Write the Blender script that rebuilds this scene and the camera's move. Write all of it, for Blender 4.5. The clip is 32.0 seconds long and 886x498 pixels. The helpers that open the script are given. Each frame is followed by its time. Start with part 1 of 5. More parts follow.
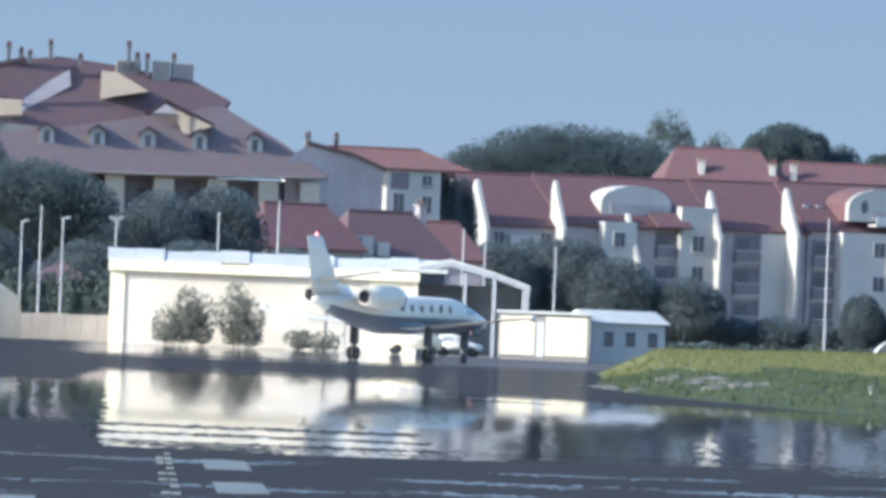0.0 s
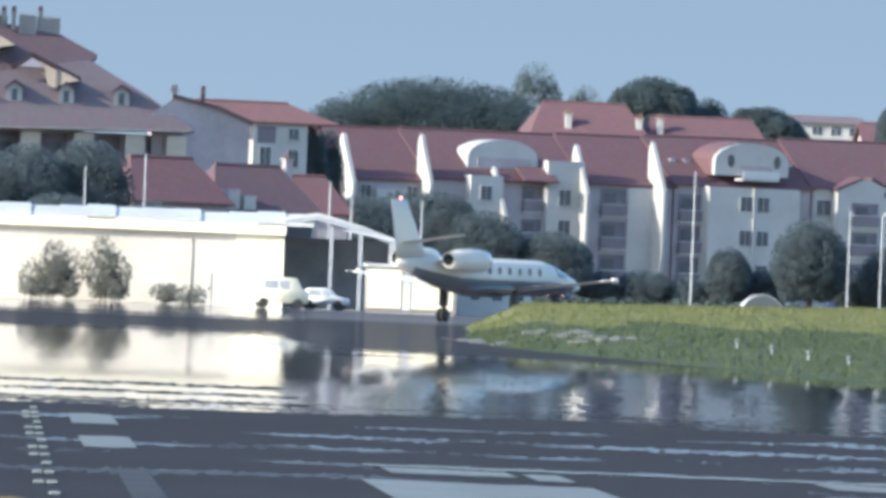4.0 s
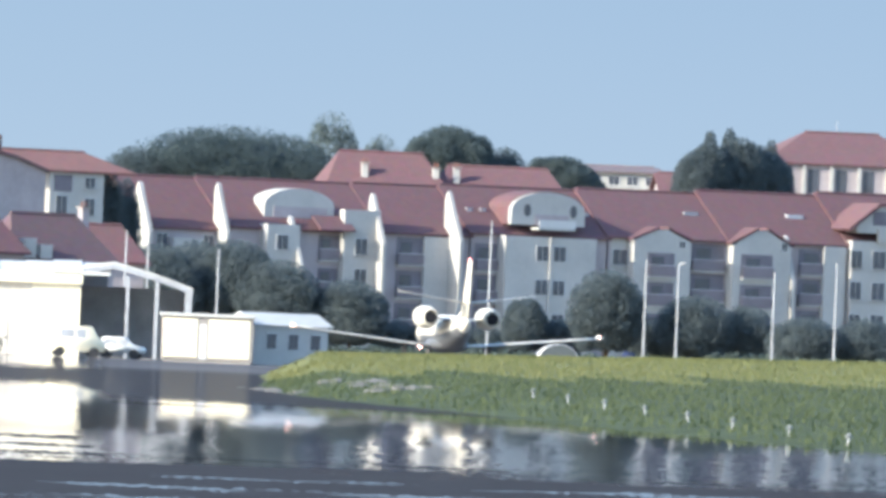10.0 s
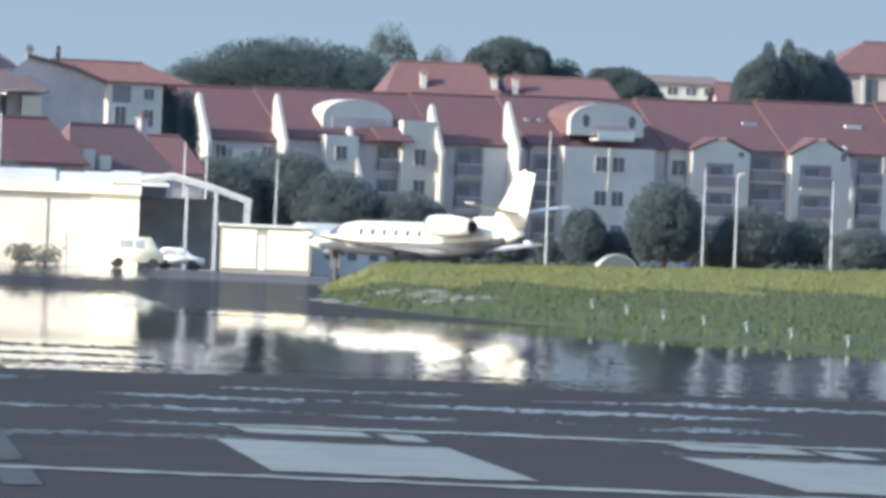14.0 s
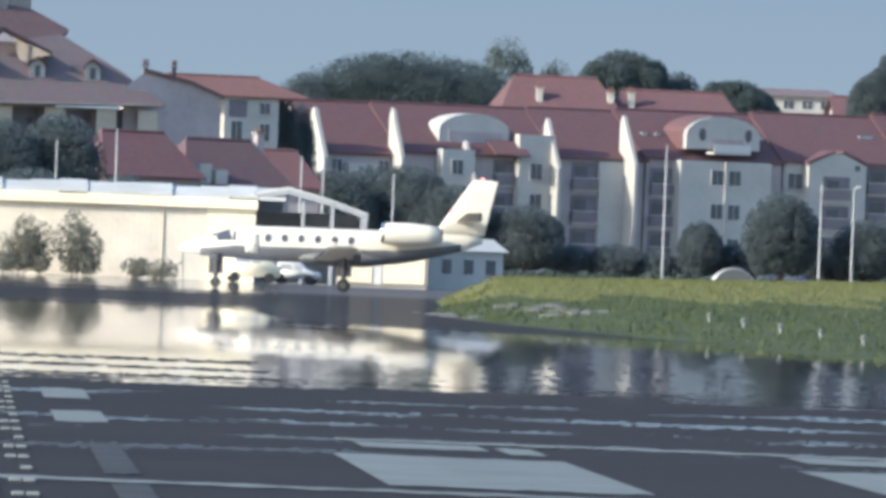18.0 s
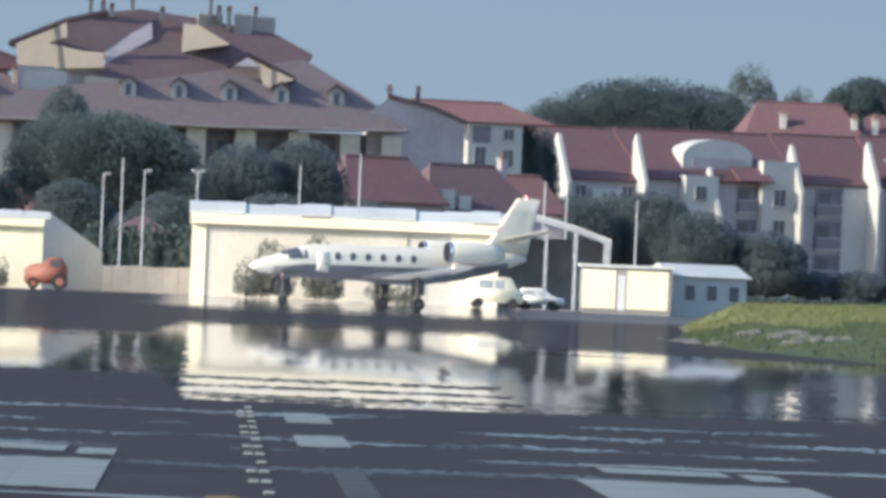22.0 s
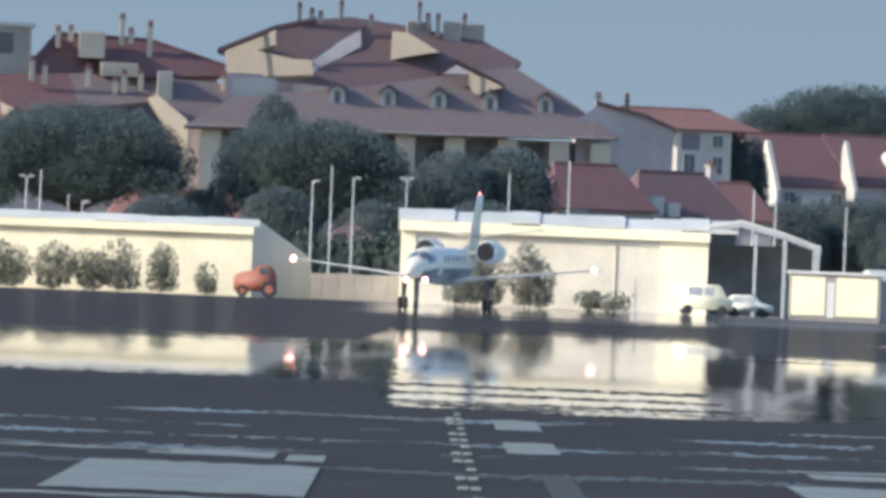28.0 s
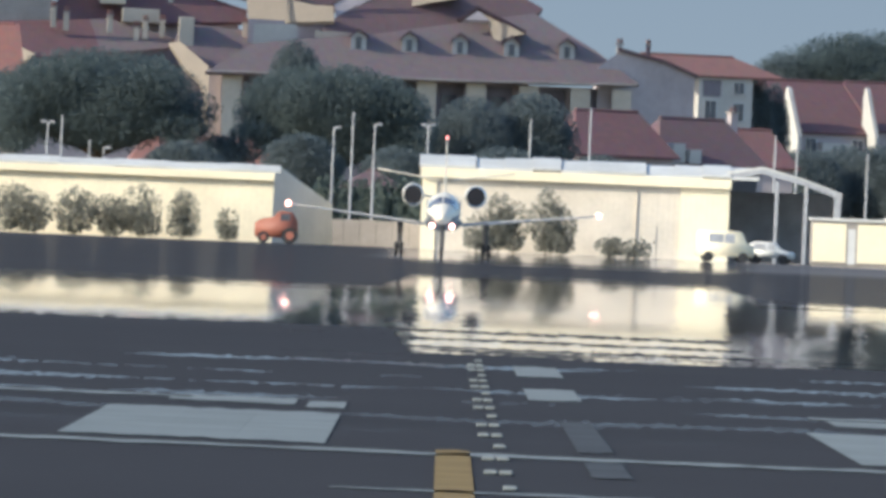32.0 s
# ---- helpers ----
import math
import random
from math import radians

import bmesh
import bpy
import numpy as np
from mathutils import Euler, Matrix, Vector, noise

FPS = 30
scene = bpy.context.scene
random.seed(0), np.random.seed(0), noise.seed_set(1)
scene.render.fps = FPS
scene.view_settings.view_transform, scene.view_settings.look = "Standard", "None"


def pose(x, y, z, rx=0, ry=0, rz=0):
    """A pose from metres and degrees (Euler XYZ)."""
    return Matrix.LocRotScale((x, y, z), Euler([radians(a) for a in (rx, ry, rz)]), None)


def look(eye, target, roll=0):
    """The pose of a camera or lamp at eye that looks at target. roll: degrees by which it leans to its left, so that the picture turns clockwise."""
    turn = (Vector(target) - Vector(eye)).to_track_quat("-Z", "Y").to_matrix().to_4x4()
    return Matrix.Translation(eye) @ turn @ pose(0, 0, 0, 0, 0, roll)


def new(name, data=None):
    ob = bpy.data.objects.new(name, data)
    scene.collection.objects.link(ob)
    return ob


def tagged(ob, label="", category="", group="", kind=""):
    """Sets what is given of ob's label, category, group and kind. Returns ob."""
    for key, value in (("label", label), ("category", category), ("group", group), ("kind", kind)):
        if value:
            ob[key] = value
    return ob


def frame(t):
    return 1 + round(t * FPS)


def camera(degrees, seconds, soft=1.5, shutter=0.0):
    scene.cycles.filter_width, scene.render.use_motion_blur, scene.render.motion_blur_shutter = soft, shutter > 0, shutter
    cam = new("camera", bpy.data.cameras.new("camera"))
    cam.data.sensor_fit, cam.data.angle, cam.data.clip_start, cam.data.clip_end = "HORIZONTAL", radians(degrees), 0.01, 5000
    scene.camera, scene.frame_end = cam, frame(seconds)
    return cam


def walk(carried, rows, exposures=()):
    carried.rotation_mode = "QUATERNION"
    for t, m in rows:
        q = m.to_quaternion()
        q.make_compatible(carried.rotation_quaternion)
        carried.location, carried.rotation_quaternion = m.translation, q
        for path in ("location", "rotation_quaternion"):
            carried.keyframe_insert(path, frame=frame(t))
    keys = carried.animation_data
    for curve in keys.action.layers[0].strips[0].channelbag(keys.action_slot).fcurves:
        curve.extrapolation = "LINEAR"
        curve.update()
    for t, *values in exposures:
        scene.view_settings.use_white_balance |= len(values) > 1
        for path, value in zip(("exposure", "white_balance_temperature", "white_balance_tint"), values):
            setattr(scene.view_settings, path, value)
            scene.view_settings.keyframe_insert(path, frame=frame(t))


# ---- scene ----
SOFT = 3.8
# the clip's camera darkens and warms its picture as the light comes round
EXPOSURES = [(0, 1.17, 5230, 6), (1, 1.35, 5180, 6), (2, 1.20, 5260, 6), (6, 1.35, 5430, 6), (9, 1.50, 5530, 6), (13, 1.41, 5620, 6), (16, 1.09, 5650, 6), (17, 1.13, 5650, 6), (18, 1.02, 5620, 6), (19, 1.01, 5600, 6), (24, 0.95, 5610, 6), (28, 0.88, 5650, 6), (32, 0.85, 5770, 6)]
HEIGHT = 1.45


def aim(t, turn, rise, lean):
    """A row of the path: the tripod's head turned right and tilted up, in degrees."""
    return t, pose(0, 0, HEIGHT, 90 + rise, 0, -turn) @ pose(0, 0, 0, 0, 0, lean)


cam = camera(2.2273, 32.0, SOFT)
walk(cam, [
    aim(0, 0.7710, 0.2089, 2.29), aim(0.5, 0.9597, 0.0329, 2.28), aim(1, 0.8319, 0.2095, 2.30),
    aim(1.5, 0.9798, 0.2015, 2.23), aim(2, 0.9863, 0.0804, 2.26), aim(2.5, 1.0232, 0.1418, 2.28),
    aim(4.5, 1.1376, 0.0993, 2.31), aim(5, 1.1906, 0.1336, 2.32), aim(5.5, 1.2961, 0.1230, 2.35),
    aim(6, 1.3430, 0.0862, 2.24), aim(6.5, 1.3877, 0.1048, 2.24), aim(7, 1.5145, 0.1073, 2.33),
    aim(7.5, 1.5759, 0.0925, 2.29), aim(8, 1.5433, 0.1283, 2.24), aim(8.5, 1.6567, 0.1320, 2.41),
    aim(9, 1.6244, 0.1045, 2.27), aim(9.5, 1.7436, 0.2467, 2.31), aim(10, 1.6175, 0.2499, 2.39),
    aim(10.5, 1.6445, 0.1300, 2.34), aim(11, 1.6992, 0.0985, 2.30), aim(11.5, 1.7359, 0.1640, 2.18),
    aim(12, 1.7001, 0.1813, 2.33), aim(12.5, 1.6587, 0.1018, 2.28), aim(13, 1.5570, 0.0409, 2.35),
    aim(13.5, 1.5222, 0.0431, 2.34), aim(15.5, 1.3294, -0.1059, 2.32), aim(16, 1.3051, -0.0760, 2.28),
    aim(16.5, 1.2278, -0.1036, 2.31), aim(17, 1.1912, -0.0437, 2.28), aim(17.5, 1.1703, 0.0326, 2.20),
    aim(18, 1.1851, 0.0432, 2.24), aim(18.5, 1.0862, 0.0259, 2.22), aim(19, 0.9142, 0.0851, 2.28),
    aim(19.5, 0.9517, 0.0974, 2.41), aim(20, 0.9386, 0.0790, 2.42), aim(20.5, 0.7543, 0.0591, 2.51),
    aim(21, 0.6504, 0.0322, 2.38), aim(21.5, 0.5992, 0.0552, 2.38), aim(22, 0.5712, 0.0838, 2.39),
    aim(22.5, 0.5189, 0.0738, 2.43), aim(23, 0.4160, 0.0659, 2.39), aim(23.5, 0.3614, 0.1163, 2.39),
    aim(24, 0.3536, 0.1219, 2.23), aim(24.5, 0.2998, 0.0746, 2.14), aim(26.5, 0.2320, 0.1180, 2.22),
    aim(27, 0.1739, 0.0130, 2.27), aim(27.5, 0.0910, 0.0555, 2.18), aim(28, 0.0450, 0.0806, 2.32),
    aim(28.5, 0.0493, -0.0229, 2.32), aim(29, 0.0422, 0.0043, 2.38), aim(29.5, -0.0092, 0.0514, 2.34),
    aim(30, 0.0090, -0.0378, 2.39), aim(30.5, -0.0225, -0.1141, 2.33), aim(31, -0.0379, -0.0886, 2.35),
    aim(31.5, -0.0345, -0.0458, 2.45), aim(32, -0.0023, -0.0564, 2.40),
], EXPOSURES)

# ---- world, sun ----
SUN_WAY = Vector((-0.79, -0.46, 0.41)).normalized()   # towards the sun
world = bpy.data.worlds.new("sky")
scene.world = world
world.use_nodes = True
wn = world.node_tree.nodes
sky = wn.new("ShaderNodeTexSky")
sky.sky_type, sky.sun_disc = "NISHITA", False
sky.sun_elevation = math.asin(SUN_WAY.z)
sky.sun_rotation = math.atan2(SUN_WAY.x, SUN_WAY.y)
sky.air_density, sky.dust_density, sky.ozone_density = 1.0, 1.2, 1.6
wn["Background"].inputs["Strength"].default_value = 0.15
world.node_tree.links.new(sky.outputs[0], wn["Background"].inputs["Color"])
sun = new("sun", bpy.data.lights.new("sun", "SUN"))
sun.data.energy, sun.data.angle, sun.data.color = 3.5, radians(0.6), (1.0, 0.84, 0.62)
sun.matrix_world = look((0, 0, 60), Vector((0, 0, 60)) - SUN_WAY)


# ---- materials ----
def surface(name, colour, rough=0.7, metal=0.0, scale=1.0, vary=0.25, relief=0.0, second=None, spec=0.5, stretch=(1, 1, 1), random_tint=0.0):
    """A node material: base colour broken up by coarse stains and fine grain, with a little relief."""
    m = bpy.data.materials.new(name)
    m.use_nodes = True
    n, ln = m.node_tree.nodes, m.node_tree.links
    bsdf = n["Principled BSDF"]
    tc, mp = n.new("ShaderNodeTexCoord"), n.new("ShaderNodeMapping")
    mp.inputs["Scale"].default_value = [scale * k for k in stretch]
    ln.new(tc.outputs["Object"], mp.inputs["Vector"])
    coarse, fine = n.new("ShaderNodeTexNoise"), n.new("ShaderNodeTexNoise")
    coarse.inputs["Scale"].default_value, coarse.inputs["Detail"].default_value = 0.6, 4
    fine.inputs["Scale"].default_value, fine.inputs["Detail"].default_value = 6.0, 5
    for t in (coarse, fine):
        ln.new(mp.outputs[0], t.inputs["Vector"])
    add = n.new("ShaderNodeMath")
    add.operation = "MULTIPLY_ADD"
    add.inputs[1].default_value = 0.4
    ln.new(fine.outputs["Fac"], add.inputs[0])
    ln.new(coarse.outputs["Fac"], add.inputs[2])
    ramp = n.new("ShaderNodeMapRange")
    ramp.inputs["From Min"].default_value, ramp.inputs["From Max"].default_value = 0.45, 0.95
    ln.new(add.outputs[0], ramp.inputs["Value"])
    mix = n.new("ShaderNodeMix")
    mix.data_type = "RGBA"
    dark = second or tuple(c * (1 - vary) for c in colour)
    light = tuple(min(1, c * (1 + vary * 0.5)) for c in colour)
    mix.inputs["A"].default_value, mix.inputs["B"].default_value = (*dark, 1), (*light, 1)
    ln.new(ramp.outputs[0], mix.inputs["Factor"])
    out = mix.outputs["Result"]
    if random_tint:
        info, hsv, mr = n.new("ShaderNodeObjectInfo"), n.new("ShaderNodeHueSaturation"), n.new("ShaderNodeMapRange")
        mr.inputs["To Min"].default_value, mr.inputs["To Max"].default_value = 1 - random_tint, 1 + random_tint
        ln.new(info.outputs["Random"], mr.inputs["Value"])
        ln.new(mr.outputs[0], hsv.inputs["Value"])
        ln.new(out, hsv.inputs["Color"])
        out = hsv.outputs["Color"]
    ln.new(out, bsdf.inputs["Base Color"])
    bsdf.inputs["Roughness"].default_value, bsdf.inputs["Metallic"].default_value = rough, metal
    bsdf.inputs["Specular IOR Level"].default_value = spec
    if relief:
        bump = n.new("ShaderNodeBump")
        bump.inputs["Strength"].default_value, bump.inputs["Distance"].default_value = 0.6, relief
        ln.new(fine.outputs["Fac"], bump.inputs["Height"])
        ln.new(bump.outputs[0], bsdf.inputs["Normal"])
    return m


def leaf_surface(name, dark, light):
    """Foliage: every clump of leaves has a tone of its own between two greens."""
    m = bpy.data.materials.new(name)
    m.use_nodes = True
    n, ln = m.node_tree.nodes, m.node_tree.links
    bsdf = n["Principled BSDF"]
    geo, mix = n.new("ShaderNodeNewGeometry"), n.new("ShaderNodeMix")
    mix.data_type = "RGBA"
    mix.inputs["A"].default_value, mix.inputs["B"].default_value = (*dark, 1), (*light, 1)
    ln.new(geo.outputs["Random Per Island"], mix.inputs["Factor"])
    ln.new(mix.outputs["Result"], bsdf.inputs["Base Color"])
    bsdf.inputs["Roughness"].default_value = 0.8
    bsdf.inputs["Specular IOR Level"].default_value = 0.15
    thin, both = n.new("ShaderNodeBsdfTranslucent"), n.new("ShaderNodeMixShader")
    ln.new(mix.outputs["Result"], thin.inputs["Color"])
    both.inputs[0].default_value = 0.48
    ln.new(bsdf.outputs[0], both.inputs[1])
    ln.new(thin.outputs[0], both.inputs[2])
    ln.new(both.outputs[0], n["Material Output"].inputs["Surface"])
    return m


def tiled_roof(name, colour, second, row=0.38):
    """Clay pantiles: rolls down the slope, courses across it, and tiles of differing tone."""
    m = bpy.data.materials.new(name)
    m.use_nodes = True
    n, ln = m.node_tree.nodes, m.node_tree.links
    bsdf = n["Principled BSDF"]
    tc, wave, stain = n.new("ShaderNodeTexCoord"), n.new("ShaderNodeTexWave"), n.new("ShaderNodeTexNoise")
    wave.wave_type, wave.bands_direction = "BANDS", "X"
    wave.inputs["Scale"].default_value = 0.314 / row
    stain.inputs["Scale"].default_value, stain.inputs["Detail"].default_value = 0.9, 6
    tile = n.new("ShaderNodeTexVoronoi")
    tile.inputs["Scale"].default_value = 2.4
    for t in (wave, stain, tile):
        ln.new(tc.outputs["Object"], t.inputs["Vector"])
    mix, mix2 = n.new("ShaderNodeMix"), n.new("ShaderNodeMix")
    mix.data_type = mix2.data_type = "RGBA"
    mix.inputs["A"].default_value, mix.inputs["B"].default_value = (*colour, 1), (*second, 1)
    ln.new(stain.outputs["Fac"], mix.inputs["Factor"])
    mix2.blend_type = "MULTIPLY"
    mix2.inputs["Factor"].default_value = 0.16
    ln.new(mix.outputs["Result"], mix2.inputs["A"])
    ln.new(tile.outputs["Color"], mix2.inputs["B"])
    ln.new(mix2.outputs["Result"], bsdf.inputs["Base Color"])
    bump = n.new("ShaderNodeBump")
    bump.inputs["Strength"].default_value, bump.inputs["Distance"].default_value = 0.12, 0.05
    ln.new(wave.outputs["Fac"], bump.inputs["Height"])
    ln.new(bump.outputs[0], bsdf.inputs["Normal"])
    bsdf.inputs["Roughness"].default_value = 0.85
    return m


def hot_asphalt(name):
    """Asphalt; where the sun has heated it, the air above it mirrors what stands behind, in streaks across the runway."""
    m = bpy.data.materials.new(name)
    m.use_nodes = True
    m.cycles.use_bump_map_correction = False
    n, ln = m.node_tree.nodes, m.node_tree.links

    def math_node(op, a, b=None, c=None):
        k = n.new("ShaderNodeMath")
        k.operation = op
        for i, v in enumerate((a, b, c)):
            if v is None:
                continue
            if isinstance(v, (int, float)):
                k.inputs[i].default_value = v
            else:
                ln.new(v, k.inputs[i])
        return k.outputs[0]

    def ramp(v, a, b, lo=0.0, hi=1.0):
        k = n.new("ShaderNodeMapRange")
        k.interpolation_type = "SMOOTHSTEP"
        for name_, w in (("From Min", a), ("From Max", b), ("To Min", lo), ("To Max", hi)):
            k.inputs[name_].default_value = w
        ln.new(v, k.inputs["Value"])
        return k.outputs[0]

    def line(v, a, b, lo, hi):
        k = n.new("ShaderNodeMapRange")
        for name_, w in (("From Min", a), ("From Max", b), ("To Min", lo), ("To Max", hi)):
            k.inputs[name_].default_value = w
        ln.new(v, k.inputs["Value"])
        return k.outputs[0]

    def noise_at(x, y, detail=3.0):
        k, v = n.new("ShaderNodeTexNoise"), n.new("ShaderNodeCombineXYZ")
        ln.new(x, v.inputs[0])
        ln.new(y, v.inputs[1])
        k.inputs["Scale"].default_value, k.inputs["Detail"].default_value = 1.0, detail
        ln.new(v.outputs[0], k.inputs["Vector"])
        return k.outputs["Fac"]

    geo, sep = n.new("ShaderNodeNewGeometry"), n.new("ShaderNodeSeparateXYZ")
    ln.new(geo.outputs["Position"], sep.inputs[0])
    px, py = sep.outputs[0], sep.outputs[1]
    way = math_node("LOGARITHM", math_node("MAXIMUM", py, 20.0), 2.718)
    flat = math_node("DIVIDE", px, math_node("MAXIMUM", py, 20.0))
    # the slope of the light that goes from each place to a standing onlooker at the runway's near end
    dip = math_node("DIVIDE", 1.45, math_node("MAXIMUM", py, 20.0))
    # streaks: long across, short along, finer with distance
    streak = noise_at(math_node("MULTIPLY", flat, 90.0), math_node("MULTIPLY", way, 26.0), 2.5)
    fine = noise_at(math_node("MULTIPLY", flat, 1900.0), math_node("MULTIPLY", way, 60.0), 3.0)
    fine0 = math_node("SUBTRACT", fine, 0.5)
    ragged = math_node("MULTIPLY_ADD", fine0, 0.5, math_node("SUBTRACT", streak, 0.5))
    uneven = math_node("MULTIPLY_ADD", ragged, 0.0009, dip)
    # the hot layer begins where it is looked at steeply enough; beyond it a band before the long hangar
    before = math_node("MULTIPLY", ramp(flat, -0.0030, -0.0012), ramp(flat, 0.0122, 0.0142, 1.0, 0.0))
    far = ramp(math_node("MULTIPLY_ADD", before, 0.0006, uneven), 0.0027, 0.0030, 0.0, 0.95)
    far = math_node("MAXIMUM", far, ramp(flat, 0.0118, 0.0150, 0.04, 0.055))
    band = math_node("MULTIPLY", ramp(uneven, 0.0009, 0.00105), ramp(uneven, 0.0014, 0.0016, 1.0, 0.0))
    far = math_node("MAXIMUM", far, math_node("MULTIPLY", math_node("MULTIPLY", band, 0.85), before))
    # its near side frays into threads, then ends, sooner away from the long hangar's left end
    uneven = math_node("MULTIPLY_ADD", ramp(flat, -0.0022, -0.0012, 1.0, 0.0), 0.0009, uneven)
    comb = math_node("SINE", math_node("MULTIPLY", math_node("MULTIPLY_ADD", fine0, 0.00025, math_node("MULTIPLY_ADD", ragged, 0.00022, dip)), 6.2832 / 0.00036))
    comb = ramp(comb, -0.7, -0.3)
    near = math_node("MAXIMUM", ramp(math_node("MULTIPLY_ADD", before, 0.0009, uneven), 0.0052, 0.0055, 1.0, 0.0), math_node("MULTIPLY", comb, ramp(uneven, 0.0054, 0.0056, 0.97, 0.0)))
    sway = noise_at(math_node("MULTIPLY", flat, 110.0), math_node("MULTIPLY", way, 9.0), 2.0)
    thread = math_node("MULTIPLY_ADD", fine0, 4.5, math_node("MULTIPLY_ADD", sway, 4.0, math_node("MULTIPLY", way, 78.0)))
    gaps = noise_at(math_node("MULTIPLY", flat, 75.0), math_node("MULTIPLY", way, 16.0), 2.0)
    thread = math_node("MULTIPLY", ramp(math_node("SINE", thread), 0.68, 0.88), ramp(gaps, 0.47, 0.56))
    thread = math_node("MULTIPLY", thread, ramp(dip, 0.0066, 0.0096, 0.75, 0.0))
    thread = math_node("MULTIPLY", thread, ramp(dip, 0.0056, 0.0059))
    near = math_node("MAXIMUM", near, thread)
    heat = math_node("MULTIPLY", near, far)
    # tar
    bsdf = n["Principled BSDF"]
    tc, patch, grain = n.new("ShaderNodeTexCoord"), n.new("ShaderNodeTexNoise"), n.new("ShaderNodeTexNoise")
    patch.inputs["Scale"].default_value, patch.inputs["Detail"].default_value = 0.05, 5
    grain.inputs["Scale"].default_value, grain.inputs["Detail"].default_value = 9.0, 4
    for t in (patch, grain):
        ln.new(tc.outputs["Object"], t.inputs["Vector"])
    mix = n.new("ShaderNodeMix")
    mix.data_type = "RGBA"
    mix.inputs["A"].default_value, mix.inputs["B"].default_value = (0.0285, 0.028, 0.030, 1), (0.048, 0.0465, 0.050, 1)
    ln.new(math_node("MULTIPLY_ADD", grain.outputs["Fac"], 0.4, math_node("MULTIPLY", patch.outputs["Fac"], 0.6)), mix.inputs["Factor"])
    # by the hangars grey is mixed in for the mirage's pale reflection of the cabins
    apron = n.new("ShaderNodeMix")
    apron.data_type = "RGBA"
    apron.inputs["B"].default_value = (0.105, 0.103, 0.108, 1)
    ln.new(mix.outputs["Result"], apron.inputs["A"])
    slab = math_node("MULTIPLY", ramp(math_node("MULTIPLY_ADD", patch.outputs["Fac"], 160.0, py), 1020.0, 1110.0), ramp(px, -4.0, -1.5))
    ln.new(math_node("MULTIPLY", slab, ramp(streak, 0.25, 0.6, 0.55, 1.0)), apron.inputs["Factor"])
    ln.new(apron.outputs["Result"], bsdf.inputs["Base Color"])
    bsdf.inputs["Roughness"].default_value, bsdf.inputs["Specular IOR Level"].default_value = 1.0, 0.02
    gloss, both = n.new("ShaderNodeBsdfGlossy"), n.new("ShaderNodeMixShader")
    gloss.inputs["Color"].default_value, gloss.inputs["Roughness"].default_value = (0.94, 0.94, 0.96, 1), 0.013
    # the hot layer bends the light: low things are drawn out, high ones pressed together, all in faint waves
    wave = noise_at(math_node("MULTIPLY", flat, 520.0), math_node("MULTIPLY", way, 15.0), 2.0)
    rise = math_node("ADD", line(dip, 0.0021, 0.0045, 0.0009, 0.0045), line(dip, 0.00565, 0.0058, 0.0, 0.0095))
    rise = math_node("MULTIPLY_ADD", fine0, 0.0015, math_node("MULTIPLY_ADD", math_node("SUBTRACT", wave, 0.5), 0.0007, rise))
    rise = math_node("MAXIMUM", rise, 0.00006)
    shake = noise_at(math_node("MULTIPLY", flat, 1300.0), math_node("MULTIPLY", way, 75.0), 2.0)
    side = math_node("MULTIPLY", math_node("SUBTRACT", shake, 0.5), 0.30)
    tilt, unit = n.new("ShaderNodeCombineXYZ"), n.new("ShaderNodeVectorMath")
    ln.new(side, tilt.inputs[0])
    ln.new(math_node("SUBTRACT", math_node("MULTIPLY", math_node("SUBTRACT", dip, rise), 0.5), math_node("MULTIPLY", side, flat)), tilt.inputs[1])
    tilt.inputs[2].default_value = 1.0
    unit.operation = "NORMALIZE"
    ln.new(tilt.outputs[0], unit.inputs[0])
    ln.new(unit.outputs[0], gloss.inputs["Normal"])
    ln.new(heat, both.inputs[0])
    ln.new(bsdf.outputs[0], both.inputs[1])
    ln.new(gloss.outputs[0], both.inputs[2])
    ln.new(both.outputs[0], n["Material Output"].inputs["Surface"])
    return m


def glow(name, colour, strength):
    m = bpy.data.materials.new(name)
    m.use_nodes = True
    b = m.node_tree.nodes["Principled BSDF"]
    b.inputs["Base Color"].default_value = (*colour, 1)
    b.inputs["Emission Color"].default_value, b.inputs["Emission Strength"].default_value = (*colour, 1), strength
    return m


ASPHALT = hot_asphalt("hot_asphalt")
EARTH = surface("dry_earth", (0.20, 0.17, 0.12), 0.95, scale=0.2, vary=0.4, spec=0.05)
# the bank's light and shade are in its colours: pale straw crest, darker slope
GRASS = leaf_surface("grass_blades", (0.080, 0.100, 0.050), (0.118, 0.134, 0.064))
LIT_GRASS = leaf_surface("straw_coloured_grass_blades", (0.150, 0.160, 0.060), (0.210, 0.200, 0.085))
LIT_TURF = surface("lit_crest_turf", (0.155, 0.160, 0.068), 0.95, scale=0.4, vary=0.3, spec=0.05)
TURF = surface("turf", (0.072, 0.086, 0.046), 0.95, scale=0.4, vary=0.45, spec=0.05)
PAINT = surface("worn_white_road_paint", (0.178, 0.192, 0.188), 0.9, scale=1.5, vary=0.22, spec=0.05)
PAINT_STRIP = surface("worn_white_threshold_paint", (0.172, 0.187, 0.184), 0.9, scale=1.5, vary=0.22, spec=0.05, random_tint=0.04)
FADED = surface("faded_road_paint", (0.064, 0.066, 0.069), 0.9, scale=1.2, vary=0.35, spec=0.05)
YELLOW = surface("worn_yellow_road_paint", (0.20, 0.14, 0.06), 0.9, scale=1.5, vary=0.3, spec=0.05)
CREAM = surface("cream_corrugated_sheet", (0.76, 0.67, 0.48), 0.6, scale=0.5, vary=0.10, relief=0.01, spec=0.3)
